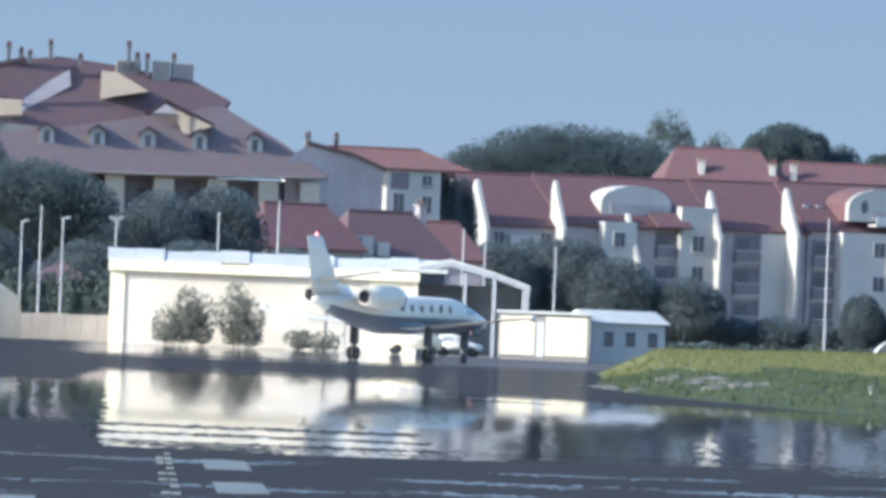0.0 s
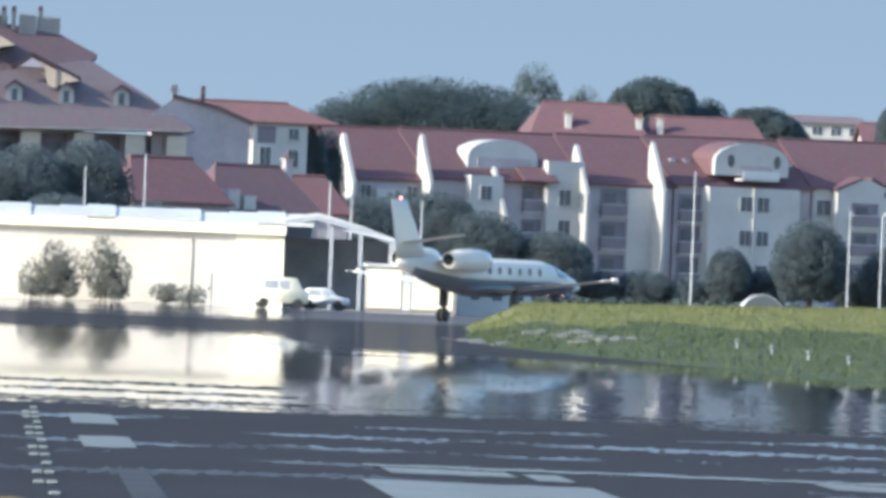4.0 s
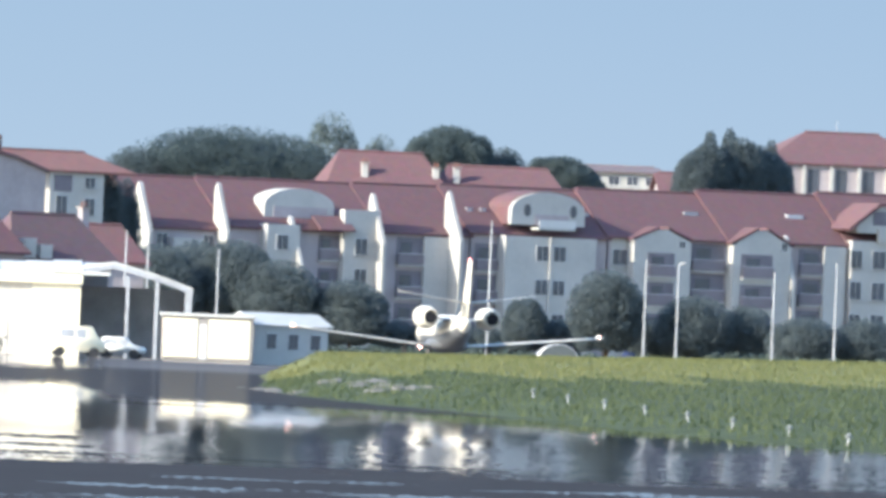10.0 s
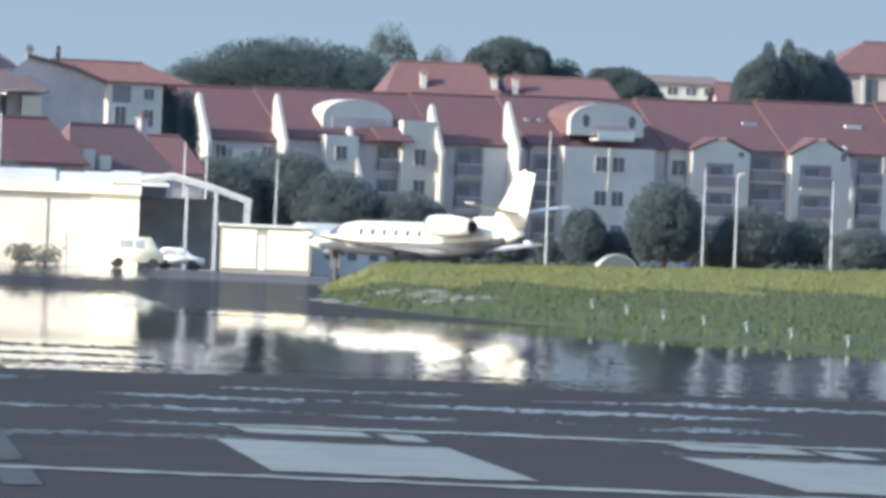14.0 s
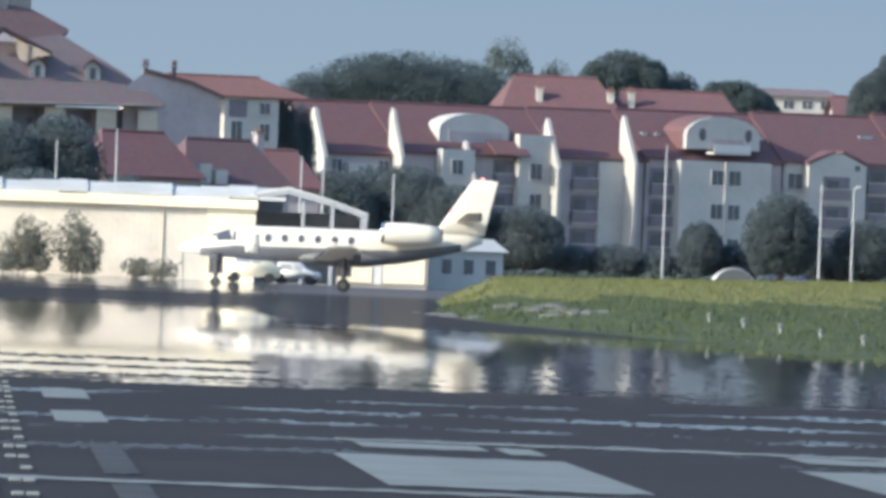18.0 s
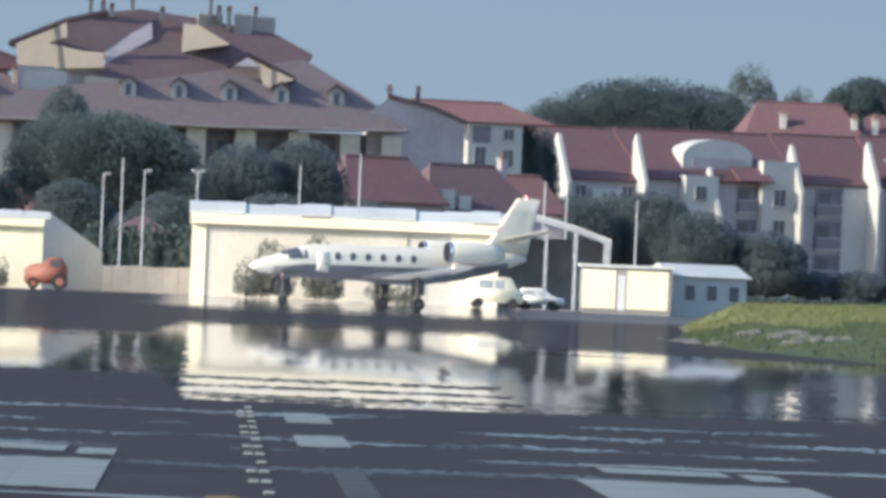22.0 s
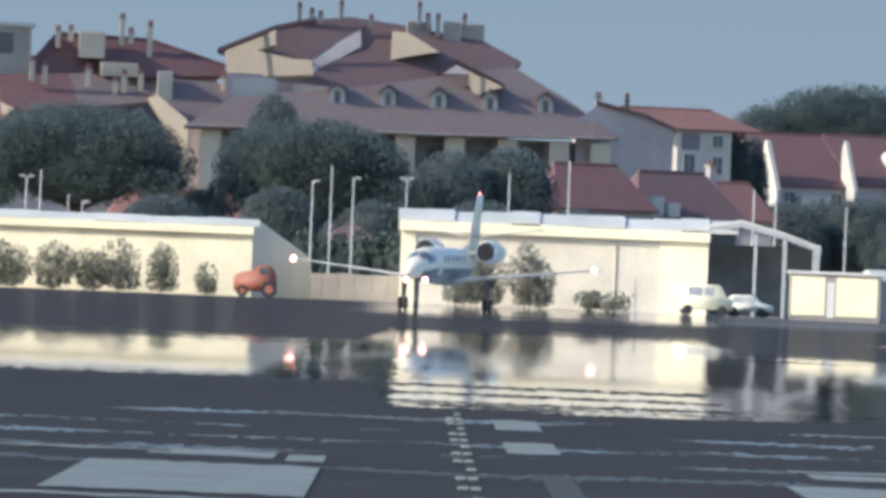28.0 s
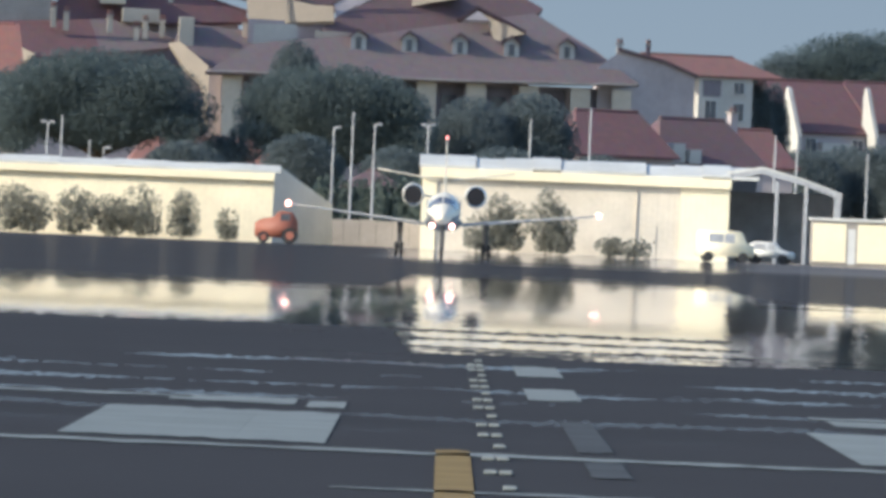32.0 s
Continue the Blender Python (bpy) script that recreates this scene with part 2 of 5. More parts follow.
CREAM_OLD = surface("weathered_cream_sheet", (0.60, 0.53, 0.43), 0.65, scale=0.5, vary=0.20, relief=0.01, spec=0.3)
CREAM_MID = surface("dulled_cream_sheet", (0.77, 0.675, 0.49), 0.65, scale=0.5, vary=0.18, relief=0.01, spec=0.3)
GREY_SHEET = surface("light_grey_roof_sheet", (0.50, 0.49, 0.46), 0.6, scale=0.4, vary=0.2, relief=0.02, spec=0.3)
# interior walls set pale grey to stand for haze in the opening
SHED_DARK = surface("hazy_shed_interior", (0.42, 0.43, 0.46), 0.9, vary=0.3)
WHITE_WALL = surface("white_render", (0.44, 0.42, 0.39), 0.85, scale=0.4, vary=0.16, relief=0.01, spec=0.2)
PINK_WALL = surface("pale_pink_render", (0.385, 0.335, 0.335), 0.85, scale=0.4, vary=0.22, relief=0.01, spec=0.2)
BEIGE_WALL = surface("beige_render", (0.47, 0.41, 0.335), 0.85, scale=0.4, vary=0.18, relief=0.01, spec=0.2)
OCHRE_WALL = surface("warm_cream_render", (0.26, 0.225, 0.19), 0.85, scale=0.4, vary=0.15, relief=0.01, spec=0.2)
RED_TILE = tiled_roof("red_clay_tiles", (0.146, 0.072, 0.073), (0.122, 0.066, 0.071))
PALE_TILE = tiled_roof("faded_brown_clay_tiles", (0.172, 0.127, 0.124), (0.145, 0.112, 0.116))
BROWN_TILE = tiled_roof("brown_clay_tiles", (0.142, 0.086, 0.086), (0.116, 0.076, 0.082))
ORANGE_TILE = tiled_roof("orange_clay_tiles", (0.225, 0.102, 0.082), (0.175, 0.088, 0.078))
# red tiles dulled for the shade and haze lying on the cottage roofs
DULL_TILE = tiled_roof("shade_dulled_tiles", (0.125, 0.072, 0.076), (0.10, 0.066, 0.074))
GLASS = surface("dark_window_glass", (0.075, 0.08, 0.10), 0.15, vary=0.3)
PARAPET = surface("dull_pink_grey_parapet", (0.215, 0.185, 0.20), 0.85, scale=0.6, vary=0.25, spec=0.1)
FRAME = surface("painted_window_frame", (0.55, 0.54, 0.52), 0.6, vary=0.1)
# shade of the loggias as a dark colour, laid on the walls as sheets
RECESS_SHADE = surface("loggia_shade", (0.175, 0.155, 0.175), 0.9, vary=0.3)
BARK = surface("grey_brown_bark", (0.12, 0.085, 0.06), 0.95, scale=3, vary=0.4, relief=0.03, spec=0.1)
# the hill pine's shade is in its needles: a darker copy of PINE_LEAF
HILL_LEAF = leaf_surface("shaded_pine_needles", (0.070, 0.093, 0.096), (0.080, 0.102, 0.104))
# distance haze is in these two colours: both are set lighter and bluer
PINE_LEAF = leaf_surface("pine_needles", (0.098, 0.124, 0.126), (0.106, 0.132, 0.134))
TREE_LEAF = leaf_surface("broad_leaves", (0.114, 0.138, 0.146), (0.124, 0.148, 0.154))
HEDGE_LEAF = leaf_surface("hedge_leaves", (0.10, 0.125, 0.115), (0.125, 0.15, 0.13))
PALE_LEAF = leaf_surface("olive_grey_leaves", (0.125, 0.155, 0.150), (0.165, 0.190, 0.180))
SHRUB_LEAF = leaf_surface("dry_shrub_leaves", (0.20, 0.20, 0.165), (0.28, 0.27, 0.23))
GALV = surface("galvanised_steel", (0.36, 0.36, 0.37), 0.5, metal=0.2, scale=3, vary=0.25)
CONCRETE = surface("pale_concrete", (0.31, 0.28, 0.255), 0.9, scale=0.6, vary=0.25, relief=0.01, spec=0.2)
GRAVEL = surface("pale_gravel", (0.155, 0.145, 0.13), 0.95, scale=1.5, vary=0.35, relief=0.02, spec=0.1)
ORANGE = surface("faded_orange_paint", (0.27, 0.09, 0.058), 0.6, vary=0.2)
RUBBER = surface("black_rubber", (0.02, 0.02, 0.022), 0.85, vary=0.3)
CAR_WHITE = surface("white_car_paint", (0.58, 0.57, 0.54), 0.25, vary=0.06)
PALE_BLUE = surface("pale_blue_grey_sheet", (0.085, 0.095, 0.10), 0.95, vary=0.2, spec=0.03)
BLUE = surface("blue_tarpaulin", (0.04, 0.05, 0.10), 0.95, vary=0.3, spec=0.03)
JET_WHITE = surface("white_aircraft_paint", (0.61, 0.56, 0.465), 0.45, vary=0.05, scale=0.7, spec=0.3)
# grey underside paint, darkened further for the shade under the body
JET_GREY = surface("grey_belly_with_shade", (0.12, 0.12, 0.125), 0.5, vary=0.12, scale=0.7)
JET_METAL = surface("polished_aluminium", (0.55, 0.55, 0.55), 0.22, metal=0.9, vary=0.1)
JET_LEG = surface("dark_undercarriage_steel", (0.06, 0.056, 0.058), 0.6, vary=0.25)
JET_DARK = surface("dark_intake", (0.02, 0.02, 0.024), 0.8, vary=0.2, spec=0.1)
JET_MARK = surface("faded_red_marking", (0.62, 0.38, 0.36), 0.4, vary=0.1)
LAMP_ON = glow("lit_landing_light", (1.0, 0.46, 0.36), 10.0)
LAMP_RED = glow("lit_beacon", (1.0, 0.30, 0.26), 1.6)


# ---- mesh helpers ----
def part(name, bm, material, parent, label="", smooth=False):
    """Links a bmesh as ONE mesh object under a thing or under a part."""
    me = bpy.data.meshes.new(name)
    bm.normal_update()
    bm.to_mesh(me)
    bm.free()
    me.materials.append(material)
    if smooth:
        for p in me.polygons:
            p.use_smooth = True
    ob = new(name, me)
    ob.parent = parent
    if label:
        tagged(ob, label)
    return ob


def soup(name, verts, faces, material, parent=None, smooth=False):
    """One mesh object from lists of corners and faces made in a loop."""
    me = bpy.data.meshes.new(name)
    me.from_pydata(verts, [], faces)
    me.materials.append(material)
    if smooth:
        for p in me.polygons:
            p.use_smooth = True
    ob = new(name, me)
    ob.parent = parent
    return ob


def thing(name, m, label, category, group="", kind=""):
    ob = new(name)
    ob.empty_display_size = 0.3
    ob.matrix_world = m
    return tagged(ob, label, category, group, kind)


def box(x0, x1, y0, y1, z0, z1, bevel=0.0, bm=None):
    bm = bm or bmesh.new()
    v = [bm.verts.new((x, y, z)) for z in (z0, z1) for x, y in ((x0, y0), (x1, y0), (x1, y1), (x0, y1))]
    made = [bm.faces.new([v[i] for i in f]) for f in ((3, 2, 1, 0), (4, 5, 6, 7), (0, 1, 5, 4), (1, 2, 6, 5), (2, 3, 7, 6), (3, 0, 4, 7))]
    if bevel:
        bmesh.ops.bevel(bm, geom=list({e for f in made for e in f.edges}), offset=bevel, segments=1, affect="EDGES")
    return bm


def extrude_profile(profile, y0, y1, bm=None):
    """A prism from a profile of (x, z) points, between two depths."""
    bm = bm or bmesh.new()
    a, b = [bm.verts.new((x, y0, z)) for x, z in profile], [bm.verts.new((x, y1, z)) for x, z in profile]
    n = len(profile)
    bm.faces.new(a)
    bm.faces.new(b[::-1])
    for i in range(n):
        j = (i + 1) % n
        bm.faces.new((a[j], a[i], b[i], b[j]))
    bmesh.ops.recalc_face_normals(bm, faces=bm.faces)
    return bm


def extrude_side(profile, x0, x1, bm=None):
    """A prism from a profile of (y, z) points, between two places along x."""
    bm = bm or bmesh.new()
    a, b = [bm.verts.new((x0, y, z)) for y, z in profile], [bm.verts.new((x1, y, z)) for y, z in profile]
    n = len(profile)
    bm.faces.new(a)
    bm.faces.new(b[::-1])
    for i in range(n):
        j = (i + 1) % n
        bm.faces.new((a[j], a[i], b[i], b[j]))
    bmesh.ops.recalc_face_normals(bm, faces=bm.faces)
    return bm


def loft(rings, caps=True, bm=None):
    bm = bm or bmesh.new()
    rows = [[bm.verts.new(p) for p in r] for r in rings]
    n = len(rows[0])
    for a, b in zip(rows, rows[1:]):
        for i in range(n):
            j = (i + 1) % n
            bm.faces.new((a[i], a[j], b[j], b[i]))
    if caps:
        bm.faces.new(rows[0][::-1])
        bm.faces.new(rows[-1])
    bmesh.ops.recalc_face_normals(bm, faces=bm.faces)
    return bm


def tube(points, radii, sides=8, bm=None):
    """A round limb along points."""
    rings = []
    for i, p in enumerate(points):
        p = Vector(p)
        d = (Vector(points[min(i + 1, len(points) - 1)]) - Vector(points[max(i - 1, 0)])).normalized()
        q = d.to_track_quat("Z", "Y")
        rings.append([p + q @ Vector((radii[i] * math.cos(a), radii[i] * math.sin(a), 0)) for a in (2 * math.pi * k / sides for k in range(sides))])
    return loft(rings, True, bm)


# clear sky behind everything, far off
SKY = bpy.data.materials.new("hazy_blue_sky")
SKY.use_nodes = True
kn, kl = SKY.node_tree.nodes, SKY.node_tree.links
em, kg, ks, kr, km = (kn.new("ShaderNode" + t) for t in ("Emission", "NewGeometry", "SeparateXYZ", "MapRange", "Mix"))
km.data_type = "RGBA"
kl.new(kg.outputs["Position"], ks.inputs[0])
kl.new(ks.outputs[2], kr.inputs["Value"])
kr.inputs["From Min"].default_value, kr.inputs["From Max"].default_value = 0.0, 110.0
km.inputs["A"].default_value, km.inputs["B"].default_value = (0.196, 0.223, 0.243, 1), (0.136, 0.175, 0.221, 1)
kl.new(kr.outputs[0], km.inputs["Factor"])
kl.new(km.outputs["Result"], em.inputs["Color"])
kl.new(em.outputs[0], kn["Material Output"].inputs["Surface"])
backdrop = soup("backdrop", [(-2600, 4400, -5), (2600, 4400, -5), (2600, 4400, 420), (-2600, 4400, 420)], [(0, 1, 2, 3)], SKY)
tagged(backdrop, "plain hazy blue sky in the distance", "sky", kind="structure")


# ---- ground, runway and its markings ----
# reads as one flat airfield; the runway's axis runs along y at x = AXIS
AXIS = 1.03
ground = soup("ground", [(-4500, -300, 0), (4500, -300, 0), (4500, 4700, 0), (-4500, 4700, 0)], [(0, 1, 2, 3)], EARTH)
tagged(ground, "dry bare earth of the airfield", "ground", kind="structure")
runway = soup("runway", [(-60, 60, 0.004), (62, 60, 0.004), (62, 1460, 0.004), (-60, 1460, 0.004)], [(0, 1, 2, 3)], ASPHALT)
tagged(runway, "dark hot asphalt runway and apron mirroring in the heat", "runway", kind="structure")


def paint_coat(name, x0, x1, y0, y1, material, parent=None, rough=0.0022):
    """A coat of road paint with frayed ends."""
    rng = random.Random(int(x0 * 50 + y0 * 7))
    n = max(8, int((x1 - x0) / 0.11))
    wob = [rng.uniform(-1, 1) for _ in range(2 * n + 4)]
    wob = [(a + b) / 1.4 for a, b in zip(wob, wob[1:])]
    front = [(x0 + (x1 - x0) * i / n, y0 + wob[i] * rough * (y0 + 40), 0.012) for i in range(n + 1)]
    back = [(x0 + (x1 - x0) * i / n, y1 + wob[n + 1 + i] * rough * (y1 + 40), 0.012) for i in range(n + 1)]
    faces = [(i, i + 1, n + 2 + i, n + 1 + i) for i in range(n)]
    return soup(name, front + back, faces, material, parent)


def marking(name, x0, x1, y0, y1, material, label, panels=1):
    """A painted mark; a broad one is laid in several passes, each with its own wear."""
    if panels == 1:
        return tagged(paint_coat(name, x0, x1, y0, y1, material), label, "road marking", "runway markings")
    m = thing(name, Matrix(), label, "road marking", "runway markings")
    cuts = [x0 + (x1 - x0) * (k + (0.12 * math.sin(7 * x0 + k) if 0 < k < panels else 0)) / panels for k in range(panels + 1)]
    for a, b in zip(cuts, cuts[1:]):
        paint_coat("paint_strip", a, b - 0.001, y0, y1, material, m)
    return m


for side in (-1, 1):
    for k in range(6):
        a, b = AXIS + side * (1.75 + 3.5 * k), AXIS + side * (3.5 + 3.5 * k)
        marking("threshold_bar", min(a, b), max(a, b), 148.4, 171.8, PAINT_STRIP, "worn white threshold bar painted on asphalt", 3)
        if k in (0, 1, 2):
            marking("threshold_dash", min(a, b) + 0.35, max(a, b) - 0.4, 178.5, 184.0, PAINT, "short worn white bar behind a threshold bar")
            marking("threshold_dash", max(a, b) - 0.3, max(a, b), 176.5, 182.5, PAINT, "short worn white bar behind a threshold bar")
marking("threshold_line", AXIS - 22, AXIS + 22, 143.6, 145.4, PAINT, "thin white line across the runway threshold")
marking("cross_line", AXIS - 1.6, AXIS + 1.9, 123.4, 124.3, PAINT, "thin white cross line before the threshold")
marking("cross_line", AXIS + 2.0, AXIS + 7.5, 185.0, 187.2, PAINT, "thin white cross line behind the threshold bars")
marking("cross_line", AXIS - 8.0, AXIS - 3.0, 181.5, 183.5, PAINT, "thin white cross line behind the threshold bars")
for y0, y1, mt in ((96, 123, PAINT), (134, 143, FADED), (149, 173, FADED), (193.5, 207, PAINT), (224, 240, PAINT)):
    if mt is FADED:
        marking("centre_line_dash", AXIS - 0.1, AXIS + 0.14, y0, y1, mt, "almost worn away centre line dash")
    else:
        marking("centre_line_dash", AXIS - 0.26, AXIS + 0.2, y0, y1, mt, "white centre line dash on dark asphalt")
marking("taxi_line", 0.0, 0.22, 96, 147.0, YELLOW, "worn yellow taxi line on asphalt")
for k in range(17):
    y = 118 + 8.0 * k
    for dx in (0.0, -0.09):
        if dx and k % 3 == 1:
            continue
        b = thing("centre_line_light", pose(0.42 + dx, y, 0.006), "small flush runway centre line light", "runway light", "centre line lights")
        part("housing", box(-0.04, 0.04, -0.3, 0.3, 0, 0.025, 0.008), PAINT, b)


# ---- grass bank on the right of the runway ----
def bank_foot(x):
    return max(365, 600 - (x - 13.5) * 54)


def bank_height(x, y):
    """Height of the bank: a long slope from its near foot to a crest, higher to the right, then a short back."""
    foot = bank_foot(x)
    up = min(1, max(0, (y - foot) / (960 - foot)))
    up = 0.55 * up + 0.45 * up * up * (3 - 2 * up)
    back = min(1, max(0, (1035 - y) / 70.0))
    left = min(1, max(0, (x - 0.0208 * y + 0.5 * noise.noise(Vector((y * 0.02, x * 0.3, 5)))) / 2.0))
    top = 1.0 + 0.0225 * (x - 21) + 0.05 * noise.noise(Vector((x * 0.4, y * 0.03, 3)))
    return max(0.0, top * up * left * back)


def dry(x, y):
    """True on the upper part of the bank, coloured lighter as if in full sun."""
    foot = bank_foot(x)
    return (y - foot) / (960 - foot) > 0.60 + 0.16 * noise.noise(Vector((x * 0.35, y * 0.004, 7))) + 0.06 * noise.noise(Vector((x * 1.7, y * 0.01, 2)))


gx = [11.6 + 0.5 * i for i in range(80)]
gy = [355 + 6.0 * j for j in range(115)]
verts = [(x, y, bank_height(x, y) - 0.01) for y in gy for x in gx]
nx = len(gx)
dim_faces, straw = [], []
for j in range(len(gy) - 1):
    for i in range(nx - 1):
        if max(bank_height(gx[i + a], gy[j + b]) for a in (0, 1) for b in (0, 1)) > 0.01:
            (straw if dry(gx[i], gy[j]) else dim_faces).append((j * nx + i, j * nx + i + 1, (j + 1) * nx + i + 1, (j + 1) * nx + i))
bank = soup("grass_bank", verts, dim_faces, TURF, smooth=True)
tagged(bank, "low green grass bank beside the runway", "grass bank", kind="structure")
crest = soup("grass_crest", verts, straw, LIT_TURF, smooth=True)
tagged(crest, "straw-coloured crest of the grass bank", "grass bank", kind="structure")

rng = random.Random(5)
blades = {True: ([], []), False: ([], [])}
for k in range(60000):
    x = rng.uniform(11.8, 50)
    foot = bank_foot(x)
    y = foot + (960 - foot) * rng.random() ** 0.8 if k % 3 else rng.uniform(935, 985)
    z = bank_height(x, y)
    if z < 0.02:
        continue
    h, w, a, lean = rng.uniform(0.05, 0.15), rng.uniform(0.02, 0.06), rng.uniform(0, 6.28), rng.uniform(-0.04, 0.04)
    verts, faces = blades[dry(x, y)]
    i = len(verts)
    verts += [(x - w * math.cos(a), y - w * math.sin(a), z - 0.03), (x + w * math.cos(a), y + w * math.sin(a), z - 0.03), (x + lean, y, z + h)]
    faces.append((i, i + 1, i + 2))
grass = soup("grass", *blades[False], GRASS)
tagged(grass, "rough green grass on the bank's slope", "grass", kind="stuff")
grass = soup("straw_grass", *blades[True], LIT_GRASS)
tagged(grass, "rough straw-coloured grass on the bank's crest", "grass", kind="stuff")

# edge posts in front of the bank
for y in (403, 427, 453, 476, 500, 525, 550, 576):
    x, h = 18.7, 0.24
    p = thing("edge_light", pose(x, y, max(0.004, bank_height(x, y) - 0.02)), "white runway edge light on a short post", "runway light", "edge lights")
    part("post", tube([(0, 0, -0.02), (0, 0, h * 0.6)], [0.03, 0.025], 8), GALV, p)
    part("lens", tube([(0, 0, h * 0.6), (0, 0, h * 0.8), (0, 0, h)], [0.06, 0.065, 0.03], 8), PAINT, p)

# pale gravel heaps at the bank's end
rng = random.Random(8)
for hx, hy, spread, count, label in ((16.35, 640, 0.75, 16, "low heaps of pale grey gravel in the grass"), (14.1, 655, 0.5, 9, "low pale gravel heap at the end of the grass")):
    heap = thing("gravel_heap", pose(hx, hy, bank_height(hx, hy) - 0.05), label, "gravel heap", "gravel heaps")
    for k in range(count):
        bm = bmesh.new()
        bmesh.ops.create_icosphere(bm, subdivisions=3, radius=1.0)
        off = Vector((rng.gauss(0, spread * 0.6), rng.uniform(-30, 40), 0))
        off.z = bank_height(hx + off.x, hy + off.y) - bank_height(hx, hy)
        w, h = rng.uniform(0.22, 0.5), rng.uniform(0.07, 0.15)
        for v in bm.verts:
            d = 1 + 0.3 * noise.noise(v.co * 2.1 + off) + 0.1 * noise.noise(v.co * 7)
            v.co = off + Vector((v.co.x * w * d, v.co.y * 2.2 * d, max(-0.3, v.co.z) * h * d))
        part("mound", bm, GRAVEL, heap, smooth=True)

# ---- sheds beyond the runway ----
def corrugated(x0, x1, z0, z1, y, step=0.34, depth=0.004):
    """A wall of trapezoidal sheet."""
    bm = bmesh.new()
    n = int((x1 - x0) / step)
    pts = []
    for i in range(n):
        a = x0 + (x1 - x0) * i / n
        w = (x1 - x0) / n
        pts += [(a, y), (a + 0.4 * w, y), (a + 0.5 * w, y - depth), (a + 0.9 * w, y - depth)]
    pts.append((x1, y))
    back = [(x1, y + 0.12), (x0, y + 0.12)]
    ring = pts + back
    a, b = [bm.verts.new((p, q, z0)) for p, q in ring], [bm.verts.new((p, q, z1)) for p, q in ring]
    for i in range(len(ring)):
        j = (i + 1) % len(ring)
        bm.faces.new((a[i], a[j], b[j], b[i]))
    bm.faces.new(b)
    bmesh.ops.recalc_face_normals(bm, faces=bm.faces)
    return bm


# large cream hangar: long wall to the runway, open end to the right
hg = thing("hangar", pose(-1.5, 1400, 0), "long cream sheet-metal hangar with an open end", "hangar")
L, DEEP = 18.9, 14.0
part("front_wall", corrugated(0.9, 15.9, 0, 5.0, 0), CREAM_OLD, hg, "sun-bleached cream corrugated wall")
part("corner_panel", corrugated(0, 0.9, 0, 5.2, -0.14, 0.3), CREAM, hg, "bright cream corner panel")
part("end_panel", corrugated(15.9, L, 0, 5.0, -0.14, 0.3), CREAM, hg, "bright cream sliding door panel")
part("fascia", box(-0.1, L + 0.1, -0.52, -0.2, 4.45, 5.06, 0.03), CREAM, hg, "cream eaves fascia")
prof = [(-0.3, 5.07), (-0.3, 5.22), (1.8, 5.72), (4.2, 5.86), (DEEP, 4.55), (DEEP, 4.4), (4.2, 5.7), (1.8, 5.58)]
for k in range(12):
    x0, x1 = -0.2 + (L + 2.0) * k / 12, -0.2 + (L + 2.0) * (k + 1) / 12 - 0.01
    dz = 0.07 * math.sin(k * 2.1) + 0.04 * math.sin(k * 5.3)
    part("roof_sheet", extrude_side([(y, z + dz) for y, z in prof], x0, x1), GREY_SHEET, hg)
part("back_wall", box(0, L, DEEP - 0.2, DEEP, 0, 4.45), SHED_DARK, hg)
part("left_wall", box(0.0, 0.15, 0.15, DEEP - 0.2, 0, 4.4), CREAM, hg)
part("floor_slab", box(0.2, L + 6.6, 0.3, DEEP - 0.3, 0.01, 0.06), CONCRETE, hg)
# the open end runs on as a lean-to: posts, a raking beam, deep shade inside
part("lean_to_back", box(L, L + 6.8, 9.0, 9.2, 0, 4.4), SHED_DARK, hg)
part("lean_to_side", box(L + 6.6, L + 6.8, 2.0, 9.0, 0, 4.2), SHED_DARK, hg)
part("lean_to_roof", extrude_profile([(L - 0.2, 5.35), (L + 2.0, 5.75), (L + 4.6, 5.1), (L + 6.9, 4.35), (L + 6.9, 4.5), (L + 4.6, 5.28), (L + 2.0, 5.95), (L - 0.2, 5.55)], 0.2, 9.2), GREY_SHEET, hg, "grey lean-to roof")
part("raking_beam", extrude_profile([(L + 0.1, 5.15), (L + 2.0, 5.5), (L + 4.6, 4.86), (L + 6.9, 4.1), (L + 6.9, 4.4), (L + 4.6, 5.16), (L + 2.0, 5.8), (L + 0.1, 5.45)], 0.02, 0.18), GALV, hg, "pale grey raking beam")
for x, h, w in ((L + 6.65, 4.2, 0.22), (L + 2.9, 5.1, 0.1), (L + 4.7, 4.9, 0.12)):
    part("post", box(x - w, x + w, 0.05, 0.35, 0, h, 0.02), GALV, hg)
for x in (13.2,):
    part("downpipe", tube([(x, -0.08, 0), (x, -0.08, 4.5)], [0.05, 0.05], 8), CREAM_OLD, hg)
for x, w, h in ((13.6, 0.9, 2.0), (3.2, 0.9, 2.0)):
    d = part("side_door", box(x, x + w, -0.05, 0.0, 0.02, h, 0.01), CREAM_OLD, hg)
    part("door_handle", box(x + w - 0.16, x + w - 0.08, -0.09, -0.05, 0.95, 1.1), JET_DARK, d)

# second hangar to the left
hb = thing("hangar", pose(-34.0, 1400, 0), "cream sheet-metal hangar with a grey gable end", "hangar")
L2 = 23.4
part("front_wall", corrugated(0, L2, 0, 4.25, 0), CREAM_MID, hb, "bright cream corrugated wall")
part("fascia", box(-0.1, L2 + 0.05, -0.46, -0.1, 3.8, 4.28, 0.03), CREAM, hb)
